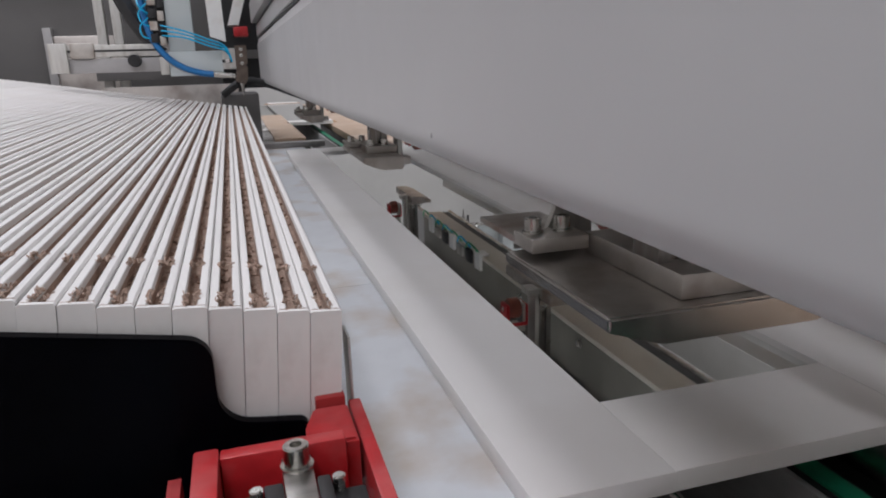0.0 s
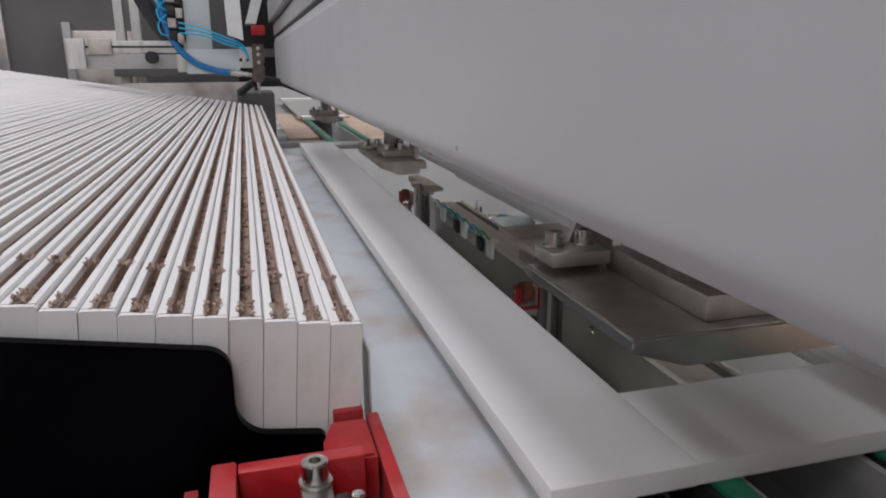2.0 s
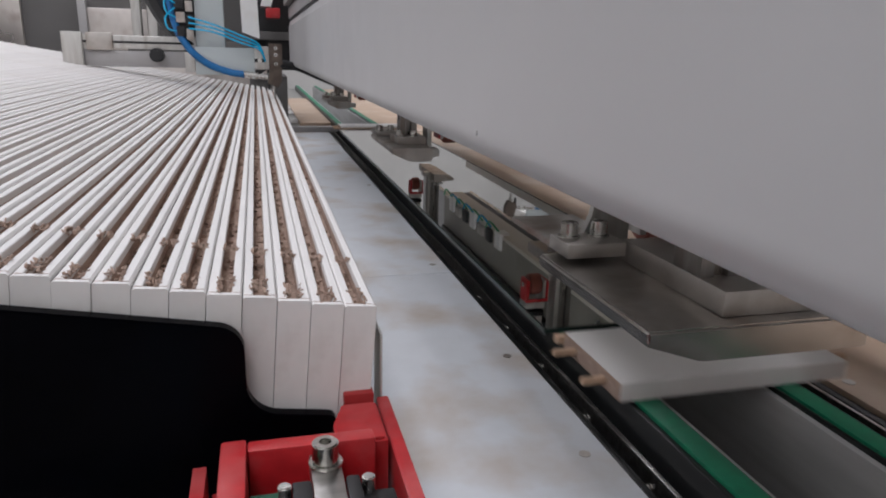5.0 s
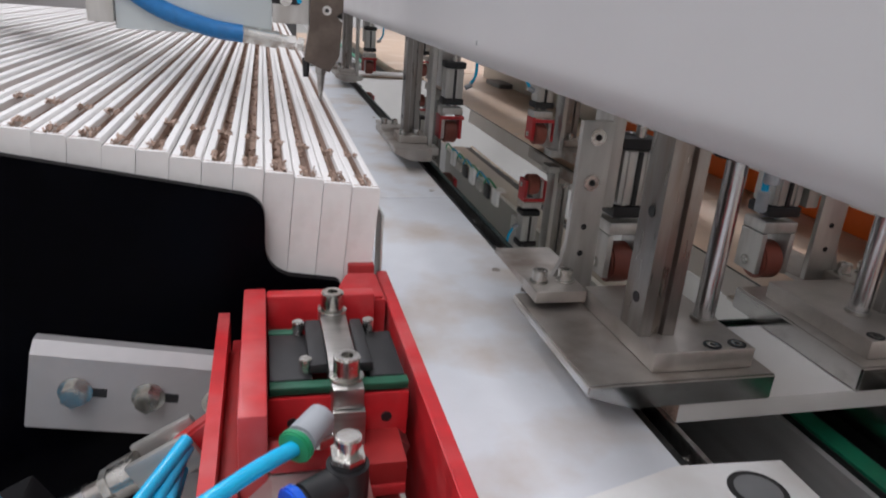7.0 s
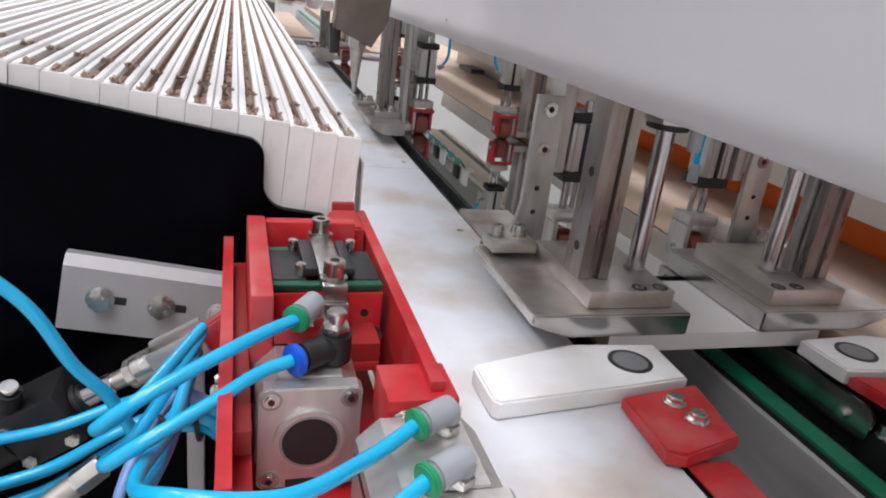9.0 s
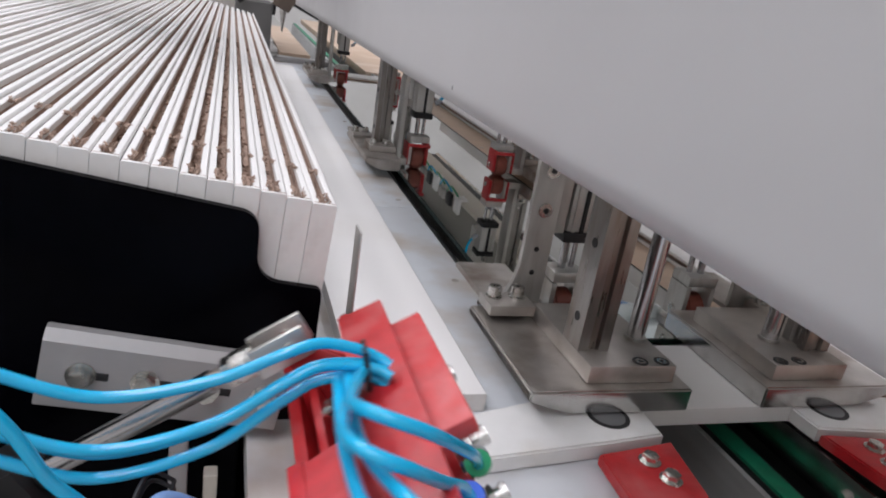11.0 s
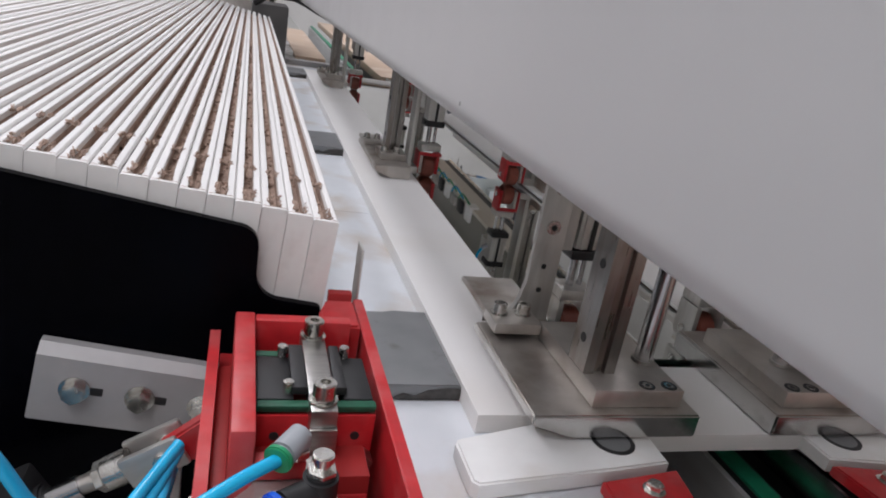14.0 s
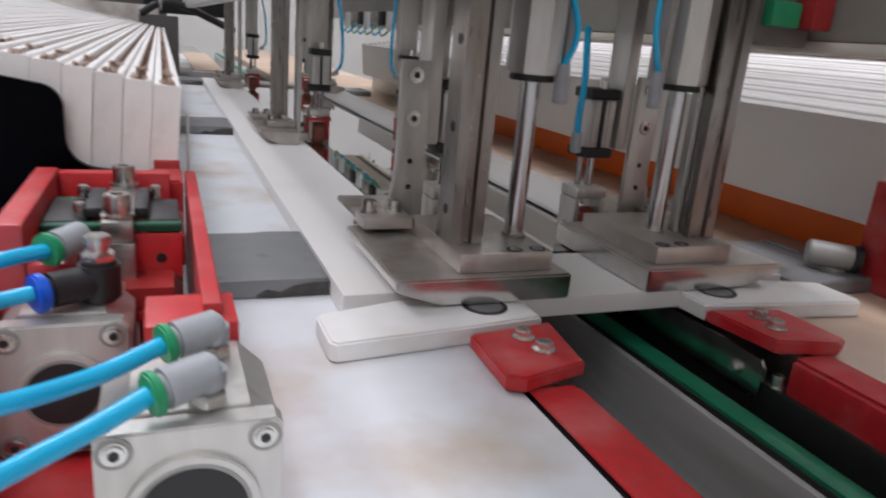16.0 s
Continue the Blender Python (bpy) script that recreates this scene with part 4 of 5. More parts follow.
# pivot tube and the lug that the actuator pulls
apart("pivot_tube", rod(B(), (-0.042, -0.172, 0.795), (-0.042, -0.03, 0.795), 0.0235, seg=40, bevel=0.001), RED, "red pivot tube")
apart("gusset", prism(B(), [(-0.026, 0.796), (-0.026, 0.78), (-0.1132, 0.80), (-0.1132, 0.848), (-0.09, 0.8455), (-0.09, 0.807)], "y", -0.10, -0.08), RED)
apart("channel_floor", box(B(), -0.1132, -0.062, -0.20, -0.045, 0.806, 0.8125, 0.001), RED)
apart("bearing", rod(B(), (-0.042, -0.1735, 0.795), (-0.042, -0.170, 0.795), 0.0195, seg=40), RUBBER)
apart("bearing_ring", rod(B(), (-0.042, -0.1745, 0.795), (-0.042, -0.170, 0.795), 0.0165, seg=40, bevel=0.001), STEEL)
apart("pivot_bolt", rod(B(), (-0.042, -0.179, 0.795), (-0.042, -0.1745, 0.795), 0.008, seg=6, bevel=0.0008), ZINC)
PIN = Vector((-0.149, -0.09, 0.807))
bm = B()
prism(bm, [(-0.1135, 0.80), (-0.1135, 0.845), (-0.15, 0.815), (-0.157, 0.806), (-0.15, 0.798)], "y", -0.096, -0.084, 0.002)
apart("lug", bm, RED, "red lug")
apart("wall_bolt", rod(B(), (-0.1215, -0.20, 0.83), (-0.128, -0.20, 0.83), 0.0065, seg=6, bevel=0.001), ZINC)
apart("wall_bolt", rod(B(), (-0.1215, -0.165, 0.82), (-0.126, -0.165, 0.82), 0.004, seg=12, bevel=0.001), ZINC)

# hoses that ride on the arm, tied to its outer wall
HOSES = new("hose_loop")
tagged(HOSES, "bundle of sky-blue air hoses on the arm")
HOSES.parent = arm
HOSES.location = Vector((-0.1175, 0, 0.880)) - PIV
HPIV = Vector((-0.1175, 0, 0.880))


def loop_hose(pts, r=0.0042):
    bm = tube(B(), pts, r, seg=14, steps=12)
    bmesh.ops.translate(bm, verts=bm.verts[:], vec=-HPIV)
    return part("air_hose", bm, HOSE, HOSES, "sky-blue air hose")


KNOT = Vector((-0.1345, -0.152, 0.853))                   # the tie on the outer wall, arm raised
loop_hose([E1, E1 + Vector((-0.018, -0.014, 0.000)), (-0.120, -0.262, 0.897), (-0.164, -0.284, 0.882), (-0.186, -0.276, 0.860), (-0.172, -0.236, 0.848), (-0.150, -0.185, 0.852), KNOT + Vector((0, 0, 0.004))])
loop_hose([E2, E2 + Vector((-0.020, -0.010, -0.002)), (-0.126, -0.284, 0.878), (-0.160, -0.300, 0.866), (-0.180, -0.292, 0.848), (-0.168, -0.250, 0.838), (-0.149, -0.195, 0.845), KNOT + Vector((0, 0, -0.001))])
loop_hose([E3, E3 + Vector((-0.03, -0.02, -0.004)), (-0.09, -0.376, 0.888), (-0.138, -0.372, 0.890), (-0.160, -0.325, 0.862), (-0.148, -0.245, 0.842), KNOT + Vector((-0.004, 0, -0.009))])
loop_hose([E4, E4 + Vector((-0.03, -0.02, -0.006)), (-0.09, -0.418, 0.880), (-0.140, -0.410, 0.882), (-0.164, -0.350, 0.846), (-0.150, -0.255, 0.832), KNOT + Vector((-0.004, 0, -0.017))])

# supply hoses from the valve block to the tie on the arm
TIE = Vector((0.040, -0.15, 0.880))                       # where the hoses are tied when the arm is down
supply = thing("supply_hoses", "bundle of four sky-blue air hoses from the valves", "air hose", "air supply", at=TIE)
for dz, dy, sag in ((0.008, 0.0, 0.0), (0.003, -0.008, 0.030), (-0.002, 0.006, 0.038), (-0.006, -0.004, 0.046)):
    pts = [(-0.62, -0.15, 0.985), (-0.40, -0.16, 0.935), (-0.256, -0.165, 0.900), (-0.197, -0.165, 0.874), (-0.135, -0.165, 0.856), (-0.067, -0.16, 0.866), (-0.019, -0.155, 0.886), (0.004, -0.15, 0.892), (0.026, -0.15, 0.890), (0.046, -0.152, 0.884), (0.056, -0.158, 0.880)]
    pts = [Vector((x, y + dy, z + dz - sag * min(1, max(0, (0.05 - x) / 0.14)))) - TIE for x, y, z in pts]
    part("air_hose", tube(B(), pts, 0.0042, seg=14), HOSE, supply)
part("cable_tie", tube(B(), [(-0.004, -0.012, 0.018), (-0.002, 0.012, 0.016), (0.004, 0.014, -0.006), (0.002, -0.014, -0.008), (-0.004, -0.012, 0.018)], 0.002, seg=8), RUBBER, supply, "black cable tie")
drop = thing("supply_hose", "sky-blue air hose hanging beside the end plate", "air hose", "air supply")
part("air_hose", tube(B(), [(-0.40, -0.21, 1.02), (-0.30, -0.22, 0.965), (-0.236, -0.22, 0.917), (-0.207, -0.22, 0.868), (-0.188, -0.215, 0.839), (-0.175, -0.205, 0.79), (-0.175, -0.2, 0.70)], 0.0042, seg=14), HOSE, drop)
cable = thing("sensor_cables", "grey-blue sensor cables bound with black ties", "cable")
for i in range(3):
    part("cable", tube(B(), [(-0.128, -0.17 - 0.006 * i, 0.80 + 0.006 * i), (-0.15, -0.18 - 0.004 * i, 0.815 + 0.004 * i), (-0.17, -0.20, 0.80), (-0.185, -0.22 - 0.005 * i, 0.77), (-0.2, -0.24, 0.70)], 0.0035, seg=12), HOSE_PALE, cable)
for z in (0.812, 0.805):
    part("cable_tie", tube(B(), [(-0.142, -0.165, z + 0.006), (-0.158, -0.166, z + 0.014), (-0.166, -0.19, z + 0.004), (-0.15, -0.2, z - 0.006), (-0.142, -0.165, z + 0.006)], 0.0016, seg=8), RUBBER, cable)

# actuator that swings the arm
ACT = Vector((-0.46, -0.09, 0.63))
actuator = thing("swing_actuator", "black and chrome actuator with a bright clevis head", "actuator", at=ACT)
barrel = part("barrel", rod(B(), (0, 0, -0.10), (0, 0, 0.205), 0.022, seg=28, bevel=0.002), RUBBER, actuator, "black barrel")
part("barrel_head", box(B(), -0.025, 0.025, -0.025, 0.025, 0.206, 0.258, 0.004), RUBBER, barrel)
part("rod_seal", rod(B(), (0, 0, 0.2582), (0, 0, 0.266), 0.014, seg=24, bevel=0.002), RUBBER, barrel)
bm = rod(B(), (-0.0252, -0.012, 0.222), (-0.044, -0.022, 0.236), 0.0085, seg=18, bevel=0.002)
part("flow_valve", bm, RUBBER, barrel, "black flow control valve")
part("valve_cap", rod(B(), (-0.0445, -0.0223, 0.2364), (-0.048, -0.0241, 0.239), 0.0066, seg=18, bevel=0.001), ZINC, barrel)
part("elbow", rod(B(), (0.004, -0.0252, 0.185), (-0.004, -0.058, 0.176), 0.0095, seg=18, bevel=0.002), RUBBER, barrel, "black push-in elbow")
part("elbow_collar", rod(B(), (-0.0041, -0.0584, 0.1759), (-0.0052, -0.0632, 0.1746), 0.0098, seg=20, bevel=0.001), COLLAR_BLUE, barrel, "blue release collar")
for bx, bz in ((-0.016, 0.214), (0.016, 0.214), (0.016, 0.25)):
    part("head_screw", rod(B(), (bx, -0.0252, bz), (bx, -0.031, bz), 0.0058, seg=6, bevel=0.001), ZINC, barrel)
piston = new("piston")
piston.parent = actuator
rodp = part("piston_rod", rod(B(), (0, 0, -0.40), (0, 0, -0.066), 0.0098, seg=24), CHROME, piston, "bright piston rod")
piston.empty_display_size = 0.01
part("thread", rod(B(), (0, 0, -0.066), (0, 0, -0.0545), 0.0075, seg=16), STEEL_DULL, piston)
part("lock_nut", rod(B(), (0, 0, -0.054), (0, 0, -0.0465), 0.0125, seg=6, bevel=0.001), ZINC, piston)
part("clevis_neck", rod(B(), (0, 0, -0.046), (0, 0, -0.026), 0.0135, seg=24, bevel=0.001), ZINC, piston)
for s in (-1, 1):
    part("clevis_cheek", box(B(), -0.0135, 0.0135, s * 0.0085, s * 0.0145, -0.030, 0.017, 0.0025), ALU, piston, "bright clevis cheek")
part("clevis_pin", rod(B(), (0, -0.0185, 0), (0, 0.0185, 0), 0.0065, seg=20, bevel=0.001), ZINC, piston)

# dark mechanism left of the arm
valve = thing("valve_block", "black valve with threaded fittings and hoses", "valve")
part("body", box(B(), -0.36, -0.25, -0.25, -0.19, 0.70, 0.745, 0.003), RUBBER, valve)
part("thread", rod(B(), (-0.250, -0.215, 0.742), (-0.215, -0.205, 0.766), 0.0085, seg=18), STEEL_DULL, valve)
part("fitting", rod(B(), (-0.215, -0.205, 0.766), (-0.198, -0.200, 0.778), 0.0095, seg=6, bevel=0.001), ZINC, valve)
part("fitting", rod(B(), (-0.27, -0.245, 0.75), (-0.245, -0.24, 0.77), 0.008, seg=18, bevel=0.001), RUBBER, valve)
part("stem", box(B(), -0.33, -0.30, -0.235, -0.205, 0.60, 0.6995, 0.002), RUBBER, valve)
for i, (x, z) in enumerate(((-0.30, 0.752), (-0.345, 0.735))):
    hex_bolt(valve, (x, -0.2505, z - 0.02), 0.008, 0.006)
post = thing("support_post", "pale upright support posts under the end plate", "post", "support posts")
part("post", box(B(), -0.152, -0.137, -0.075, -0.055, 0.45, 0.775, 0.002), ALU_GREY, post)
part("post", box(B(), -0.124, -0.112, -0.065, -0.05, 0.45, 0.74, 0.002), CREAM, post)
part("foot", box(B(), -0.17, -0.10, -0.09, -0.04, 0.40, 0.4495, 0.002), CABINET, post)

# arm of the opposite side, seen from behind the press
arm_r = thing("tilting_arm", "red tilting gripper arm of the opposite side", "gripper arm")
XR = mx(1)
part("side_wall", box(B(), XR(-0.0005), XR(0.0115), -0.292, -0.002, 0.7508, 0.897, 0.001), RED, arm_r)
part("frame_bar", box(B(), XR(-0.103), XR(-0.012), -0.215, -0.056, 0.83, 0.911, 0.002), RED, arm_r)
part("side_wall", box(B(), XR(-0.1215), XR(-0.1135), -0.36, -0.04, 0.7508, 0.886, 0.001), RED, arm_r)
part("bottom_plate", box(B(), XR(-0.113), XR(-0.001), -0.33, -0.045, 0.80, 0.81, 0.001), RED, arm_r)
damper = thing("damper", "short grey cylinder on a bracket beside the slide plate", "damper")
part("barrel", rod(B(), (0.80, 0.03, 0.792), (0.845, -0.005, 0.790), 0.017, seg=28, bevel=0.002), BEAMGREY, damper)
part("cap", rod(B(), (0.845, -0.005, 0.790), (0.853, -0.012, 0.7896), 0.019, seg=28, bevel=0.002), RUBBER, damper)
part("bracket", box(B(), 0.815, 0.84, -0.004, 0.03, 0.7505, 0.776, 0.002), BEAMGREY, damper)
sensor = thing("sensor_box", "grey sensor housing with green and red connectors", "sensor")
part("housing", box(B(), 0.60, 0.705, 0.02, 0.10, 1.052, 1.16, 0.006), CABINET, sensor)
part("connector", box(B(), 0.625, 0.668, 0.004, 0.0195, 1.072, 1.10, 0.003), SEAL, sensor, "green connector")
part("connector", box(B(), 0.672, 0.702, -0.01, 0.0195, 1.072, 1.12, 0.003), DARKRED, sensor, "dark red connector")
part("bracket", box(B(), 0.62, 0.70, 0.03, 0.08, 1.1605, 1.31, 0.003), ALU, sensor)

# ---------------------------------------------------------------- glue carriage
glue = thing("glue_carriage", "glue nozzle carriage with dark valve block and blue hose", "glue applicator")
part("needle", rod(B(), (-0.011, 0, -0.002), (-0.011, 0, 0.012), 0.0022, 0.0032, seg=16), STEEL, glue, "thin steel glue needle")
part("needle_cone", rod(B(), (-0.011, 0, 0.012), (-0.011, 0, 0.040), 0.0035, 0.0065, seg=20), STEEL, glue)
part("needle_nut", rod(B(), (-0.011, 0, 0.036), (-0.011, 0, 0.046), 0.0085, seg=6, bevel=0.001), STEEL, glue)
bm = B()
prism(bm, [(-0.034, 0.052), (0.0, 0.038), (0.013, 0.060), (0.016, 0.104), (0.008, 0.111), (0.017, 0.118), (0.017, 0.185), (-0.027, 0.185), (-0.027, 0.10)], "y", -0.011, 0.011, 0.0012)
part("valve_body", bm, BRONZE, glue, "dark burnished valve body")
for z in (0.118, 0.148, 0.17):
    part("valve_screw", rod(B(), (-0.005, -0.0125, z), (-0.005, -0.011, z), 0.0062, seg=20, bevel=0.0006), ZINC, glue)
    part("valve_socket", rod(B(), (-0.005, -0.0130, z), (-0.005, -0.0122, z), 0.0028, seg=6), RUBBER, glue)
part("sensor_pin", rod(B(), (-0.031, 0, 0.030), (-0.031, 0, 0.055), 0.004, 0.0055, seg=14), RUBBER, glue)
for x0, x1, r, s, mm in ((-0.043, -0.034, 0.0095, 6, ZINC), (-0.056, -0.045, 0.0105, 6, ZINC), (-0.066, -0.056, 0.0085, 24, ZINC), (-0.115, -0.066, 0.0112, 28, ZINC)):
    part("hose_fitting", rod(B(), (x0, 0, 0.072 - (x0 + 0.034) * 0.12), (x1, 0, 0.072 - (x1 + 0.034) * 0.12), r, seg=s, bevel=0.0012), mm, glue)
part("glue_hose", tube(B(), [(-0.112, 0, 0.081), (-0.16, 0.0, 0.088), (-0.23, 0.0, 0.115), (-0.29, 0.0, 0.17), (-0.33, 0.02, 0.26), (-0.34, 0.04, 0.42), (-0.30, 0.06, 0.62)], 0.0115, seg=16), HOSE_DARK, glue, "thick deep-blue glue hose")
part("bracket_plate", box(B(), -0.075, -0.0275, -0.004, 0.004, 0.098, 0.175, 0.001), ALU, glue)
for x in (-0.058,):
    part("bracket_bolt", rod(B(), (x, -0.010, 0.128), (x, -0.004, 0.128), 0.008, seg=24, bevel=0.001), ZINC, glue)
    part("bracket_slot", box(B(), x - 0.018, x + 0.018, -0.0052, -0.0042, 0.122, 0.134, 0.0004), RUBBER, glue)
part("carrier_plate", box(B(), -0.268, -0.0755, 0.006, 0.014, 0.078, 0.168, 0.0015), CLEARPLATE, glue, "pale carrier plate")
part("slide_block", box(B(), -0.300, -0.2685, 0.0, 0.03, 0.085, 0.15, 0.002), ALU, glue)
part("vertical_profile", box(B(), -0.262, -0.170, 0.016, 0.07, 0.12, 0.95, 0.003), CLEARPLATE, glue, "upright pale profile")
part("slide_cover", prism(B(), [(-0.112, 0.22), (-0.055, 0.20), (-0.072, 0.9), (-0.128, 0.9)], "y", 0.03, 0.06), ACETAL, glue, "pale slanted cover")
part("cable_chain", tube(B(), [(-0.28, 0.045, 0.17), (-0.33, 0.05, 0.22), (-0.385, 0.055, 0.31), (-0.42, 0.06, 0.42), (-0.42, 0.06, 0.7)], 0.03, seg=8), RUBBER, glue, "black cable chain")
for i in range(5):
    part("solenoid", box(B(), -0.318, -0.290, -0.01, 0.012, 0.20 + 0.044 * i, 0.232 + 0.044 * i, 0.002), STEEL_DULL if i % 2 else RUBBER, glue)
    part("solenoid", box(B(), -0.288, -0.266, -0.008, 0.012, 0.19 + 0.044 * i, 0.224 + 0.044 * i, 0.002), RUBBER if i % 2 else STEEL_DULL, glue)
    part("solenoid_lead", tube(B(), [(-0.318, 0.0, 0.215 + 0.044 * i), (-0.345, -0.01, 0.225 + 0.05 * i), (-0.35, 0.0, 0.26 + 0.05 * i), (-0.32, 0.0, 0.29 + 0.05 * i)], 0.003, seg=8), HOSE, glue)
for i in range(3):
    part("air_hose", tube(B(), [(-0.28, -0.012, 0.225 + 0.018 * i), (-0.20, -0.03, 0.215 + 0.012 * i), (-0.12, -0.03, 0.185 + 0.012 * i), (-0.06, -0.018, 0.165 + 0.008 * i), (-0.04, -0.008, 0.125)], 0.003, seg=10), HOSE, glue)
part("cross_arm", box(B(), -0.66, -0.2625, 0.02, 0.07, 0.155, 0.198, 0.003), ALU, glue, "horizontal aluminium profile")
part("cross_arm", box(B(), -0.66, -0.2625, 0.025, 0.07, 0.098, 0.150, 0.003), ALU_GREY, glue, "horizontal aluminium profile")
part("cross_groove", box(B(), -0.655, -0.27, 0.018, 0.0205, 0.173, 0.180, 0.0004), RUBBER, glue)
part("joint_plate", box(B(), -0.60, -0.52, 0.012, 0.0195, 0.15, 0.205, 0.003), STEEL_DULL, glue)
part("end_block", box(B(), -0.67, -0.61, 0.0, 0.0195, 0.10, 0.205, 0.003), ALU, glue)
part("knob", rod(B(), (-0.385, -0.03, 0.138), (-0.385, 0.0245, 0.138), 0.022, seg=24, bevel=0.004), RUBBER, glue, "black knob")
part("valve_island", box(B(), -0.325, -0.2625, 0.0125, 0.06, 0.205, 0.48, 0.003), RUBBER, glue, "black valve island")

glue_r = copy_thing(glue, pose(2 * XC, 2.42, 1.03, 0, 0, 180))
tagged(glue_r, "glue nozzle carriage of the opposite side with blue hoses", "glue applicator")

# ---------------------------------------------------------------- far end
cab = thing("switch_cabinet", "tall grey painted machine cabinet at the far end", "cabinet")
part("body", box(B(), -3.2, 0.02, 3.6, 4.0, 0.0, 2.6, 0.01), CABINET, cab)
part("top_rail", box(B(), -3.2, -0.65, 3.56, 3.5995, 1.545, 1.575, 0.003), ALU_GREY, cab)
part("bright_panel", box(B(), -1.6, -1.18, 3.57, 3.5995, 0.95, 1.9, 0.004), BRIGHTSHEET, cab)
part("rim", box(B(), -0.92, -0.88, 3.55, 3.5995, 0.9, 1.35, 0.004), ALU_GREY, cab)
part("bright_panel", box(B(), -0.88, -0.60, 3.57, 3.5995, 0.9, 1.31, 0.004), BRIGHTSHEET, cab, "bright sheet-metal panel")
col = thing("gantry_column", "twin aluminium gantry columns", "machine column")
part("profile", box(B(), -0.62, -0.58, 3.2, 3.26, 0.0, 2.3, 0.003), ALU, col)
part("profile", box(B(), -0.55, -0.51, 3.2, 3.26, 0.0, 2.3, 0.003), ALU, col)
part("crosspiece", box(B(), -0.64, -0.1, 3.15, 3.1995, 1.09, 1.16, 0.003), CABINET, col)
sheet = thing("sheet_guard", "bright dented sheet-metal guard behind the magazine", "sheet guard")
part("sheet", box(B(), -0.62, -0.02, 3.10, 3.11, 0.70, 1.06, 0.001), BRIGHTSHEET, sheet)
part("foot", box(B(), -0.62, -0.02, 3.112, 3.14, 0.0, 0.75, 0.002), CABINET, sheet)
endbox = thing("gearbox_housing", "dark grey housing beside the table end", "machine housing")
part("body", box(B(), -0.10, 0.06, 2.78, 3.1, 0.7505, 1.02, 0.006), CABINET, endbox)
part("cable", tube(B(), [(-0.09, 2.76, 1.02), (0.0, 2.74, 1.075), (0.10, 2.75, 1.06), (0.2, 2.8, 1.02), (0.3, 2.9, 0.98)], 0.016, seg=12), RUBBER, endbox, "thick black cable")
drive = thing("drive_housing", "black drive housing with a red cap beside the guard", "machine housing")
part("body", box(B(), -0.09, 0.30, 3.30, 3.59, 1.03, 2.2, 0.008), RUBBER, drive)
part("bar", box(B(), -0.09, 0.10, 3.24, 3.2995, 1.175, 1.215, 0.004), CABINET, drive)
part("post", box(B(), -0.09, -0.03, 3.31, 3.37, 0.0, 1.0295), CABINET, drive)
part("red_cap", box(B(), -0.015, 0.05, 3.12, 3.2395, 1.275, 1.32, 0.006), RED, drive, "small red cap")
part("white_cover", prism(B(), [(-0.04, 1.325), (0.01, 1.325), (0.10, 1.60), (0.05, 1.60)], "y", 3.12, 3.2395, 0.003), ACETAL, drive, "slanted white cover")
feed = thing("feed_table", "grey infeed table with loose white offcuts", "infeed table")
part("top", box(B(), -0.15, 0.30, 3.1, 7.0, 0.70, 0.742, 0.003), BEAMGREY, feed)
part("top", box(B(), 0.57, 1.2, 3.1, 7.0, 0.70, 0.742, 0.003), SLAB_TAN, feed)
part("leg", box(B(), 0.0, 0.1, 3.2, 6.9, 0.0, 0.6995), CABINET, feed)
part("leg", box(B(), 0.8, 0.9, 3.2, 6.9, 0.0, 0.6995), CABINET, feed)
rnd = random.Random(11)
for i in range(26):
    o = part("offcut", box(B(), -0.11, 0.11, -0.012, 0.012, 0, 0.018, 0.001), FOIL)
    o.matrix_basis = pose(0.02 + rnd.uniform(-0.06, 0.12), 3.5 + 0.06 * i, 0.7425, 0, 0, rnd.uniform(-5, 5))
    tagged(o, "white offcut lying in a loose heap on the infeed table", "offcut", "offcuts on the infeed table")
panel = thing("tan_panel", "tan board lying on the infeed table", "board")
part("board", box(B(), 0.14, 0.30, 3.3, 5.2, 0.7425, 0.765, 0.001), SLAB_TAN, panel)


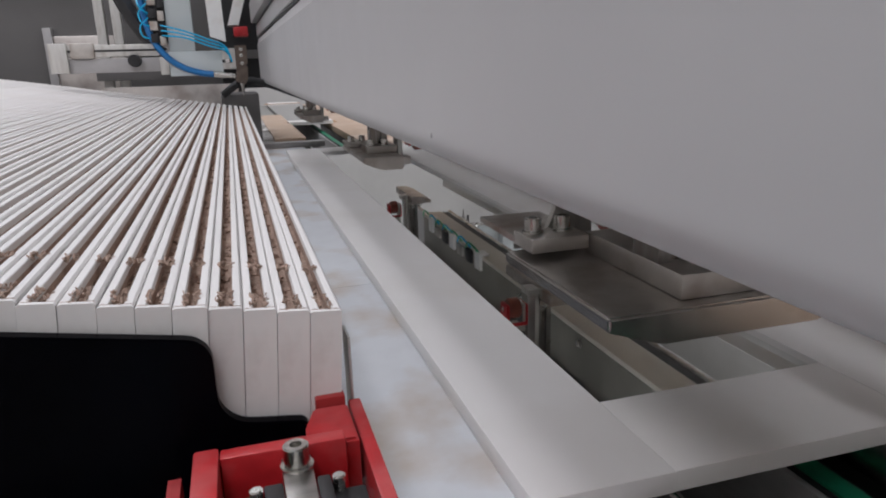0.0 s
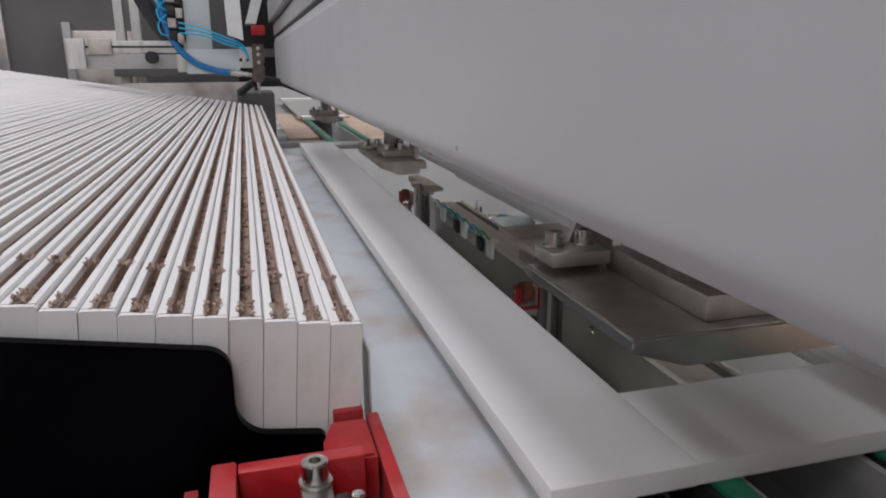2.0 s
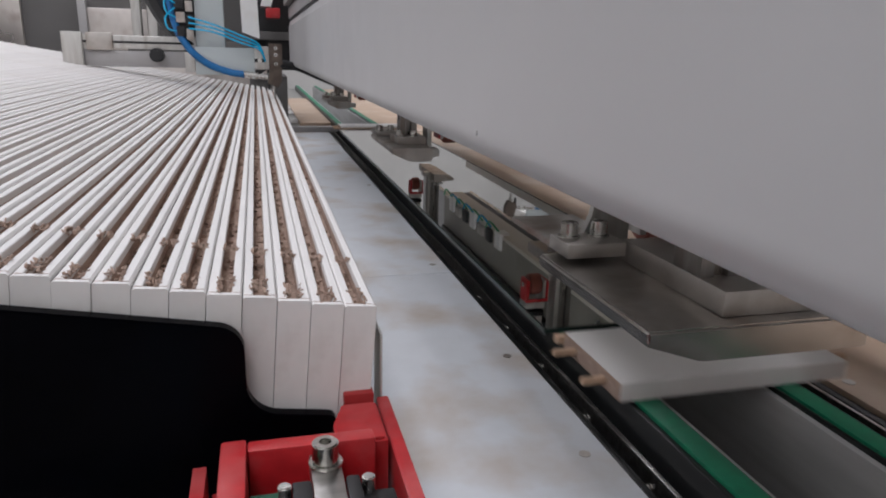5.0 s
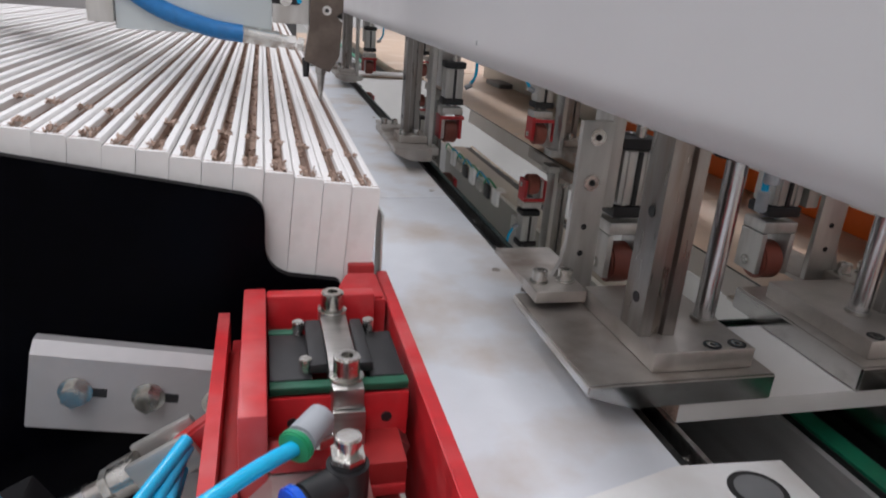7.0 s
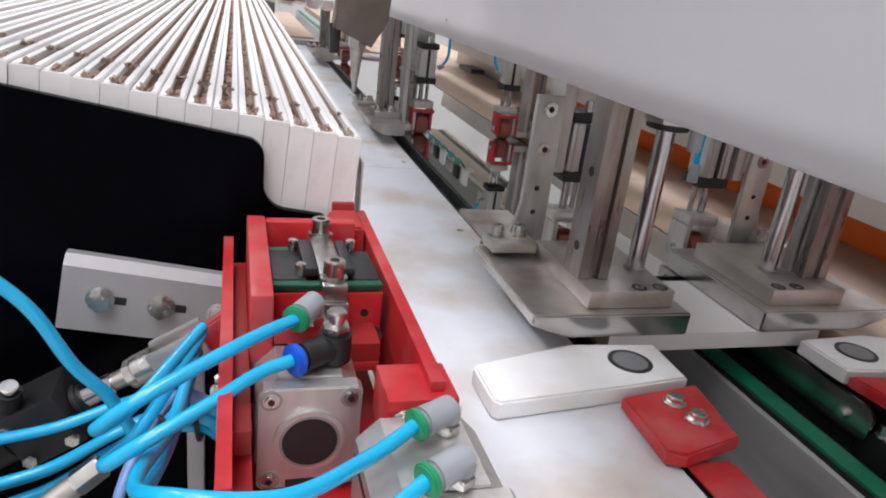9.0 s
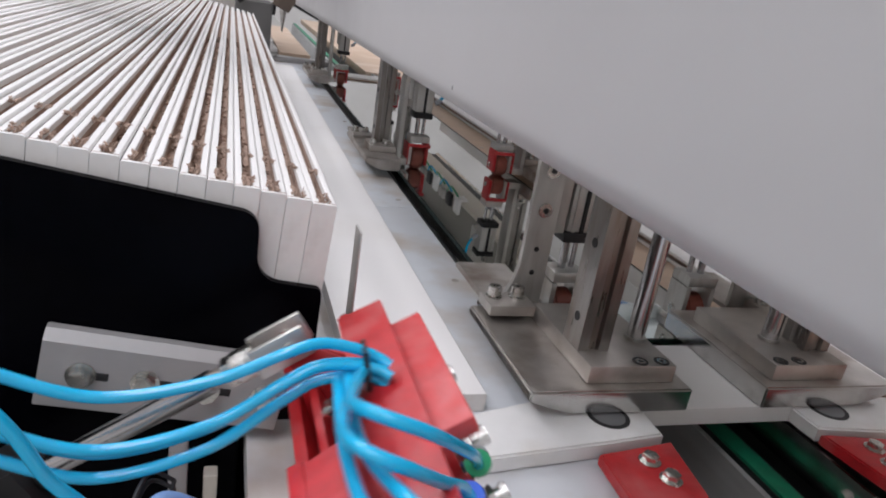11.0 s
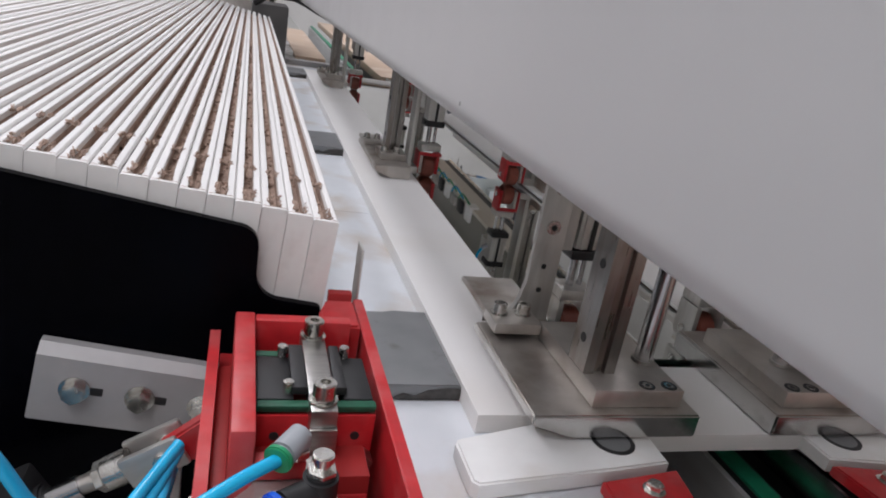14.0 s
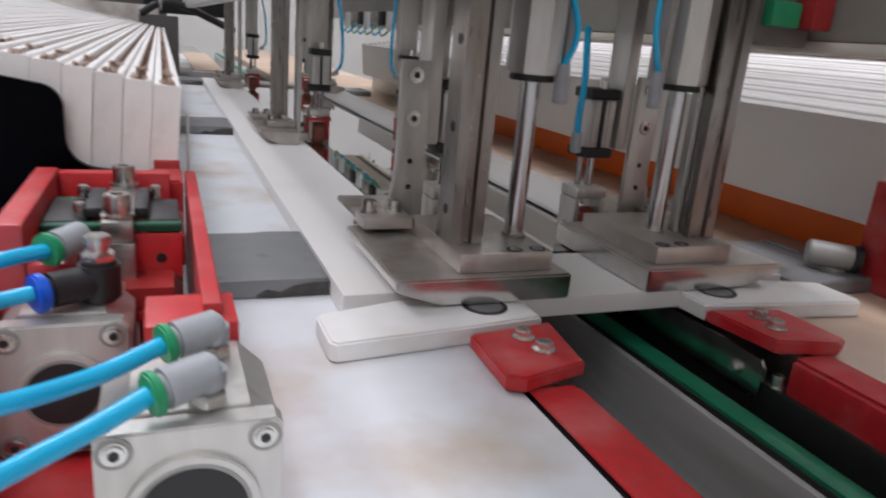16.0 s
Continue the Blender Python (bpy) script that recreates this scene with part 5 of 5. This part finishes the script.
# ---------------------------------------------------------------- what moves
def motions():
    # finished door: lifted by the belts, then carried away; the next parts follow on the belts
    lift = [(0, 0), (1.0, 0), (1.2, 0.008), (1.5, 0.031), (3.9, 0.031), (5.2, 0.031), (5.6, 0.0), (16, 0)]
    run = [(0, 0), (1.95, 0), (2.1, -0.02), (2.3, -0.12), (2.5, -0.32), (2.75, -0.74), (3.0, -1.20), (3.5, -2.01), (4.0, -2.80), (4.5, -3.52), (5.0, -4.12), (5.3, -4.29), (5.5, -4.31), (16, -4.31)]

    def at(rows, t):
        return float(np.interp(t, [r[0] for r in rows], [r[1] for r in rows]))

    ts = sorted({r[0] for r in lift} | {r[0] for r in run})
    walk(door, [(t, pose(SHIFT.x, SHIFT.y + at(run, t), at(lift, t))) for t in ts])
    for ob in (mirror, *RAILS):
        walk(ob, [(t, pose(0, 4.31 + at(run, t), at(lift, t))) for t in ts])
    walk(conveyor, [(t, pose(0, 0, z)) for t, z in ((0, 0), (0.5, 0), (1.0, 0.05), (1.2, 0.058), (1.5, 0.0805), (5.2, 0.0805), (5.6, 0.049), (6.0, 0), (16, 0))])
    # press clamps come down
    down = [(0, LIFT), (6.45, LIFT), (6.55, LIFT - 0.012), (6.65, LIFT - 0.06), (6.75, LIFT - 0.105), (6.85, LIFT - 0.138), (6.95, 0.002), (7.05, 0), (16, 0)]
    for ob in CLAMPS:
        walk(ob, [(t, pose(0, 0, z)) for t, z in down])
    for ob in STOPS:
        walk(ob, [(t, pose(0, y, 0)) for t, y in ((0, -0.6), (5.5, -0.6), (6.3, -0.23), (6.7, -0.125), (7.0, -0.114), (8.05, -0.112), (8.25, -0.082), (8.45, -0.056), (9.0, -0.046), (9.5, -0.008), (9.9, 0), (16, 0))])
    # tilting arm: down with the stile, back up in the second gap
    turn = [(0, 0), (9.18, 0), (9.24, 4), (9.3, 14), (9.4, 30), (9.5, 46), (9.6, 62), (9.7, 76), (9.8, 84), (9.9, 86), (10.6, 86), (10.9, 70), (11.2, 38), (11.5, 8), (11.7, 0), (16, 0)]
    walk(arm, [(t, Matrix.Translation(PIV) @ pose(0, 0, 0, 0, a, 0)) for t, a in turn])
    tie0 = Matrix.Rotation(radians(-86), 3, "Y") @ (TIE - PIV)
    walk(supply, [(t, Matrix.Translation(Matrix.Rotation(radians(a), 3, "Y") @ tie0 + PIV - Vector((0, 0, 0.085 * max(0, 1 - a / 50)))) @ pose(0, 0, 0, 0, 6 * (1 - a / 86), 0)) for t, a in turn])
    for ob, slide in ((barrel, False), (piston, True)):
        rows = []
        for t, a in turn:
            p = Matrix.Rotation(radians(a), 3, "Y") @ (PIN - PIV) + PIV
            d = p - ACT
            q = math.degrees(math.atan2(d.x, d.z))
            rows.append((t, (Matrix.Translation(d) if slide else Matrix.Identity(4)) @ pose(0, 0, 0, 0, q, 0)))
        walk(ob, rows)
    # the front stile goes down with the arm, then the pushers bring it to the mirror
    rows = []
    m0 = stile_pose(0)
    for t, a in turn:
        if t > 9.95:
            break
        rows.append((t, Matrix.Translation(PIV) @ pose(0, 0, 0, 0, a, 0) @ Matrix.Translation(-PIV) @ m0))
    xl = rows[-1][1].translation.x
    flat = lambda x: pose(x, 0.005, 0.7508, 0, 90, 0)
    rows[-1] = (rows[-1][0], flat(xl))
    push = [(10.2, 0.16), (11.7, 0.16), (12.0, 0.180), (12.3, 0.205), (12.5, 0.2215), (12.8, 0.243), (13.0, 0.264), (13.15, 0.282), (13.3, 0.2875), (16, 0.2875)]
    rows += [(t, flat(x)) for t, x in push]
    walk(first, rows)
    walk(first_r, [(t, OPPOSITE @ m) for t, m in rows])
    for ob, side in [(p, Matrix.Identity(4)) for p in PUSHERS] + [(p, OPPOSITE) for p in PUSHERS_R]:
        walk(ob, [(t, side @ m) for t, m in [(0, pose(-0.05, 0, 0)), (11.6, pose(-0.05, 0, 0)), (12.0, pose(0.02, 0, 0)), (12.3, pose(0.06, 0, 0)), *[(t, pose(x - 0.1405, 0, 0)) for t, x in push if t >= 12.5]]])
    # the magazine advances by one stile
    for ob, m, s in [(o, m, 1) for o, m in STACK] + [(o, m, -1) for o, m in STACK_R]:
        step = Matrix.Translation((0.022 * s, 0, -SLOPE * 0.022))
        walk(ob, [(0, m), (14.12, m), (14.2, Matrix.Translation((0.009 * s, 0, -SLOPE * 0.009)) @ m), (14.35, step @ m), (16, step @ m)])
    # press wheels are set down on the mirror once the clamps stand
    for ob in ROLLERS:
        walk(ob, [(t, pose(0, 0, z)) for t, z in ((0, 0.036), (7.55, 0.036), (7.7, 0.028), (7.9, 0.004), (8.0, 0), (16, 0))])
    # glue nozzle: rest, run along the groove, lift, return
    gy = [(0, 2.42, 1.03), (3.7, 2.40, 1.03), (4.4, 2.4, 0.97), (5.0, 2.1, 0.967), (6.0, 1.24, 0.967), (6.5, 0.81, 0.967), (7.0, 0.47, 0.967), (7.5, 0.235, 0.967), (8.0, 0.105, 0.967), (8.5, 0.02, 0.967), (8.75, 0.0, 0.98), (9.0, 0.0, 1.015),
          (9.3, 0.04, 1.03), (9.7, 0.16, 1.034), (10.2, 0.385, 1.037), (11.2, 1.3, 1.04), (12.2, 2.5, 1.04), (16, 2.5, 1.04)]
    walk(glue, [(t, pose(0, y, z)) for t, y, z in gy])
    walk(glue_r, [(t, pose(2 * XC, y, z, 0, 0, 180)) for t, y, z in gy])


motions()
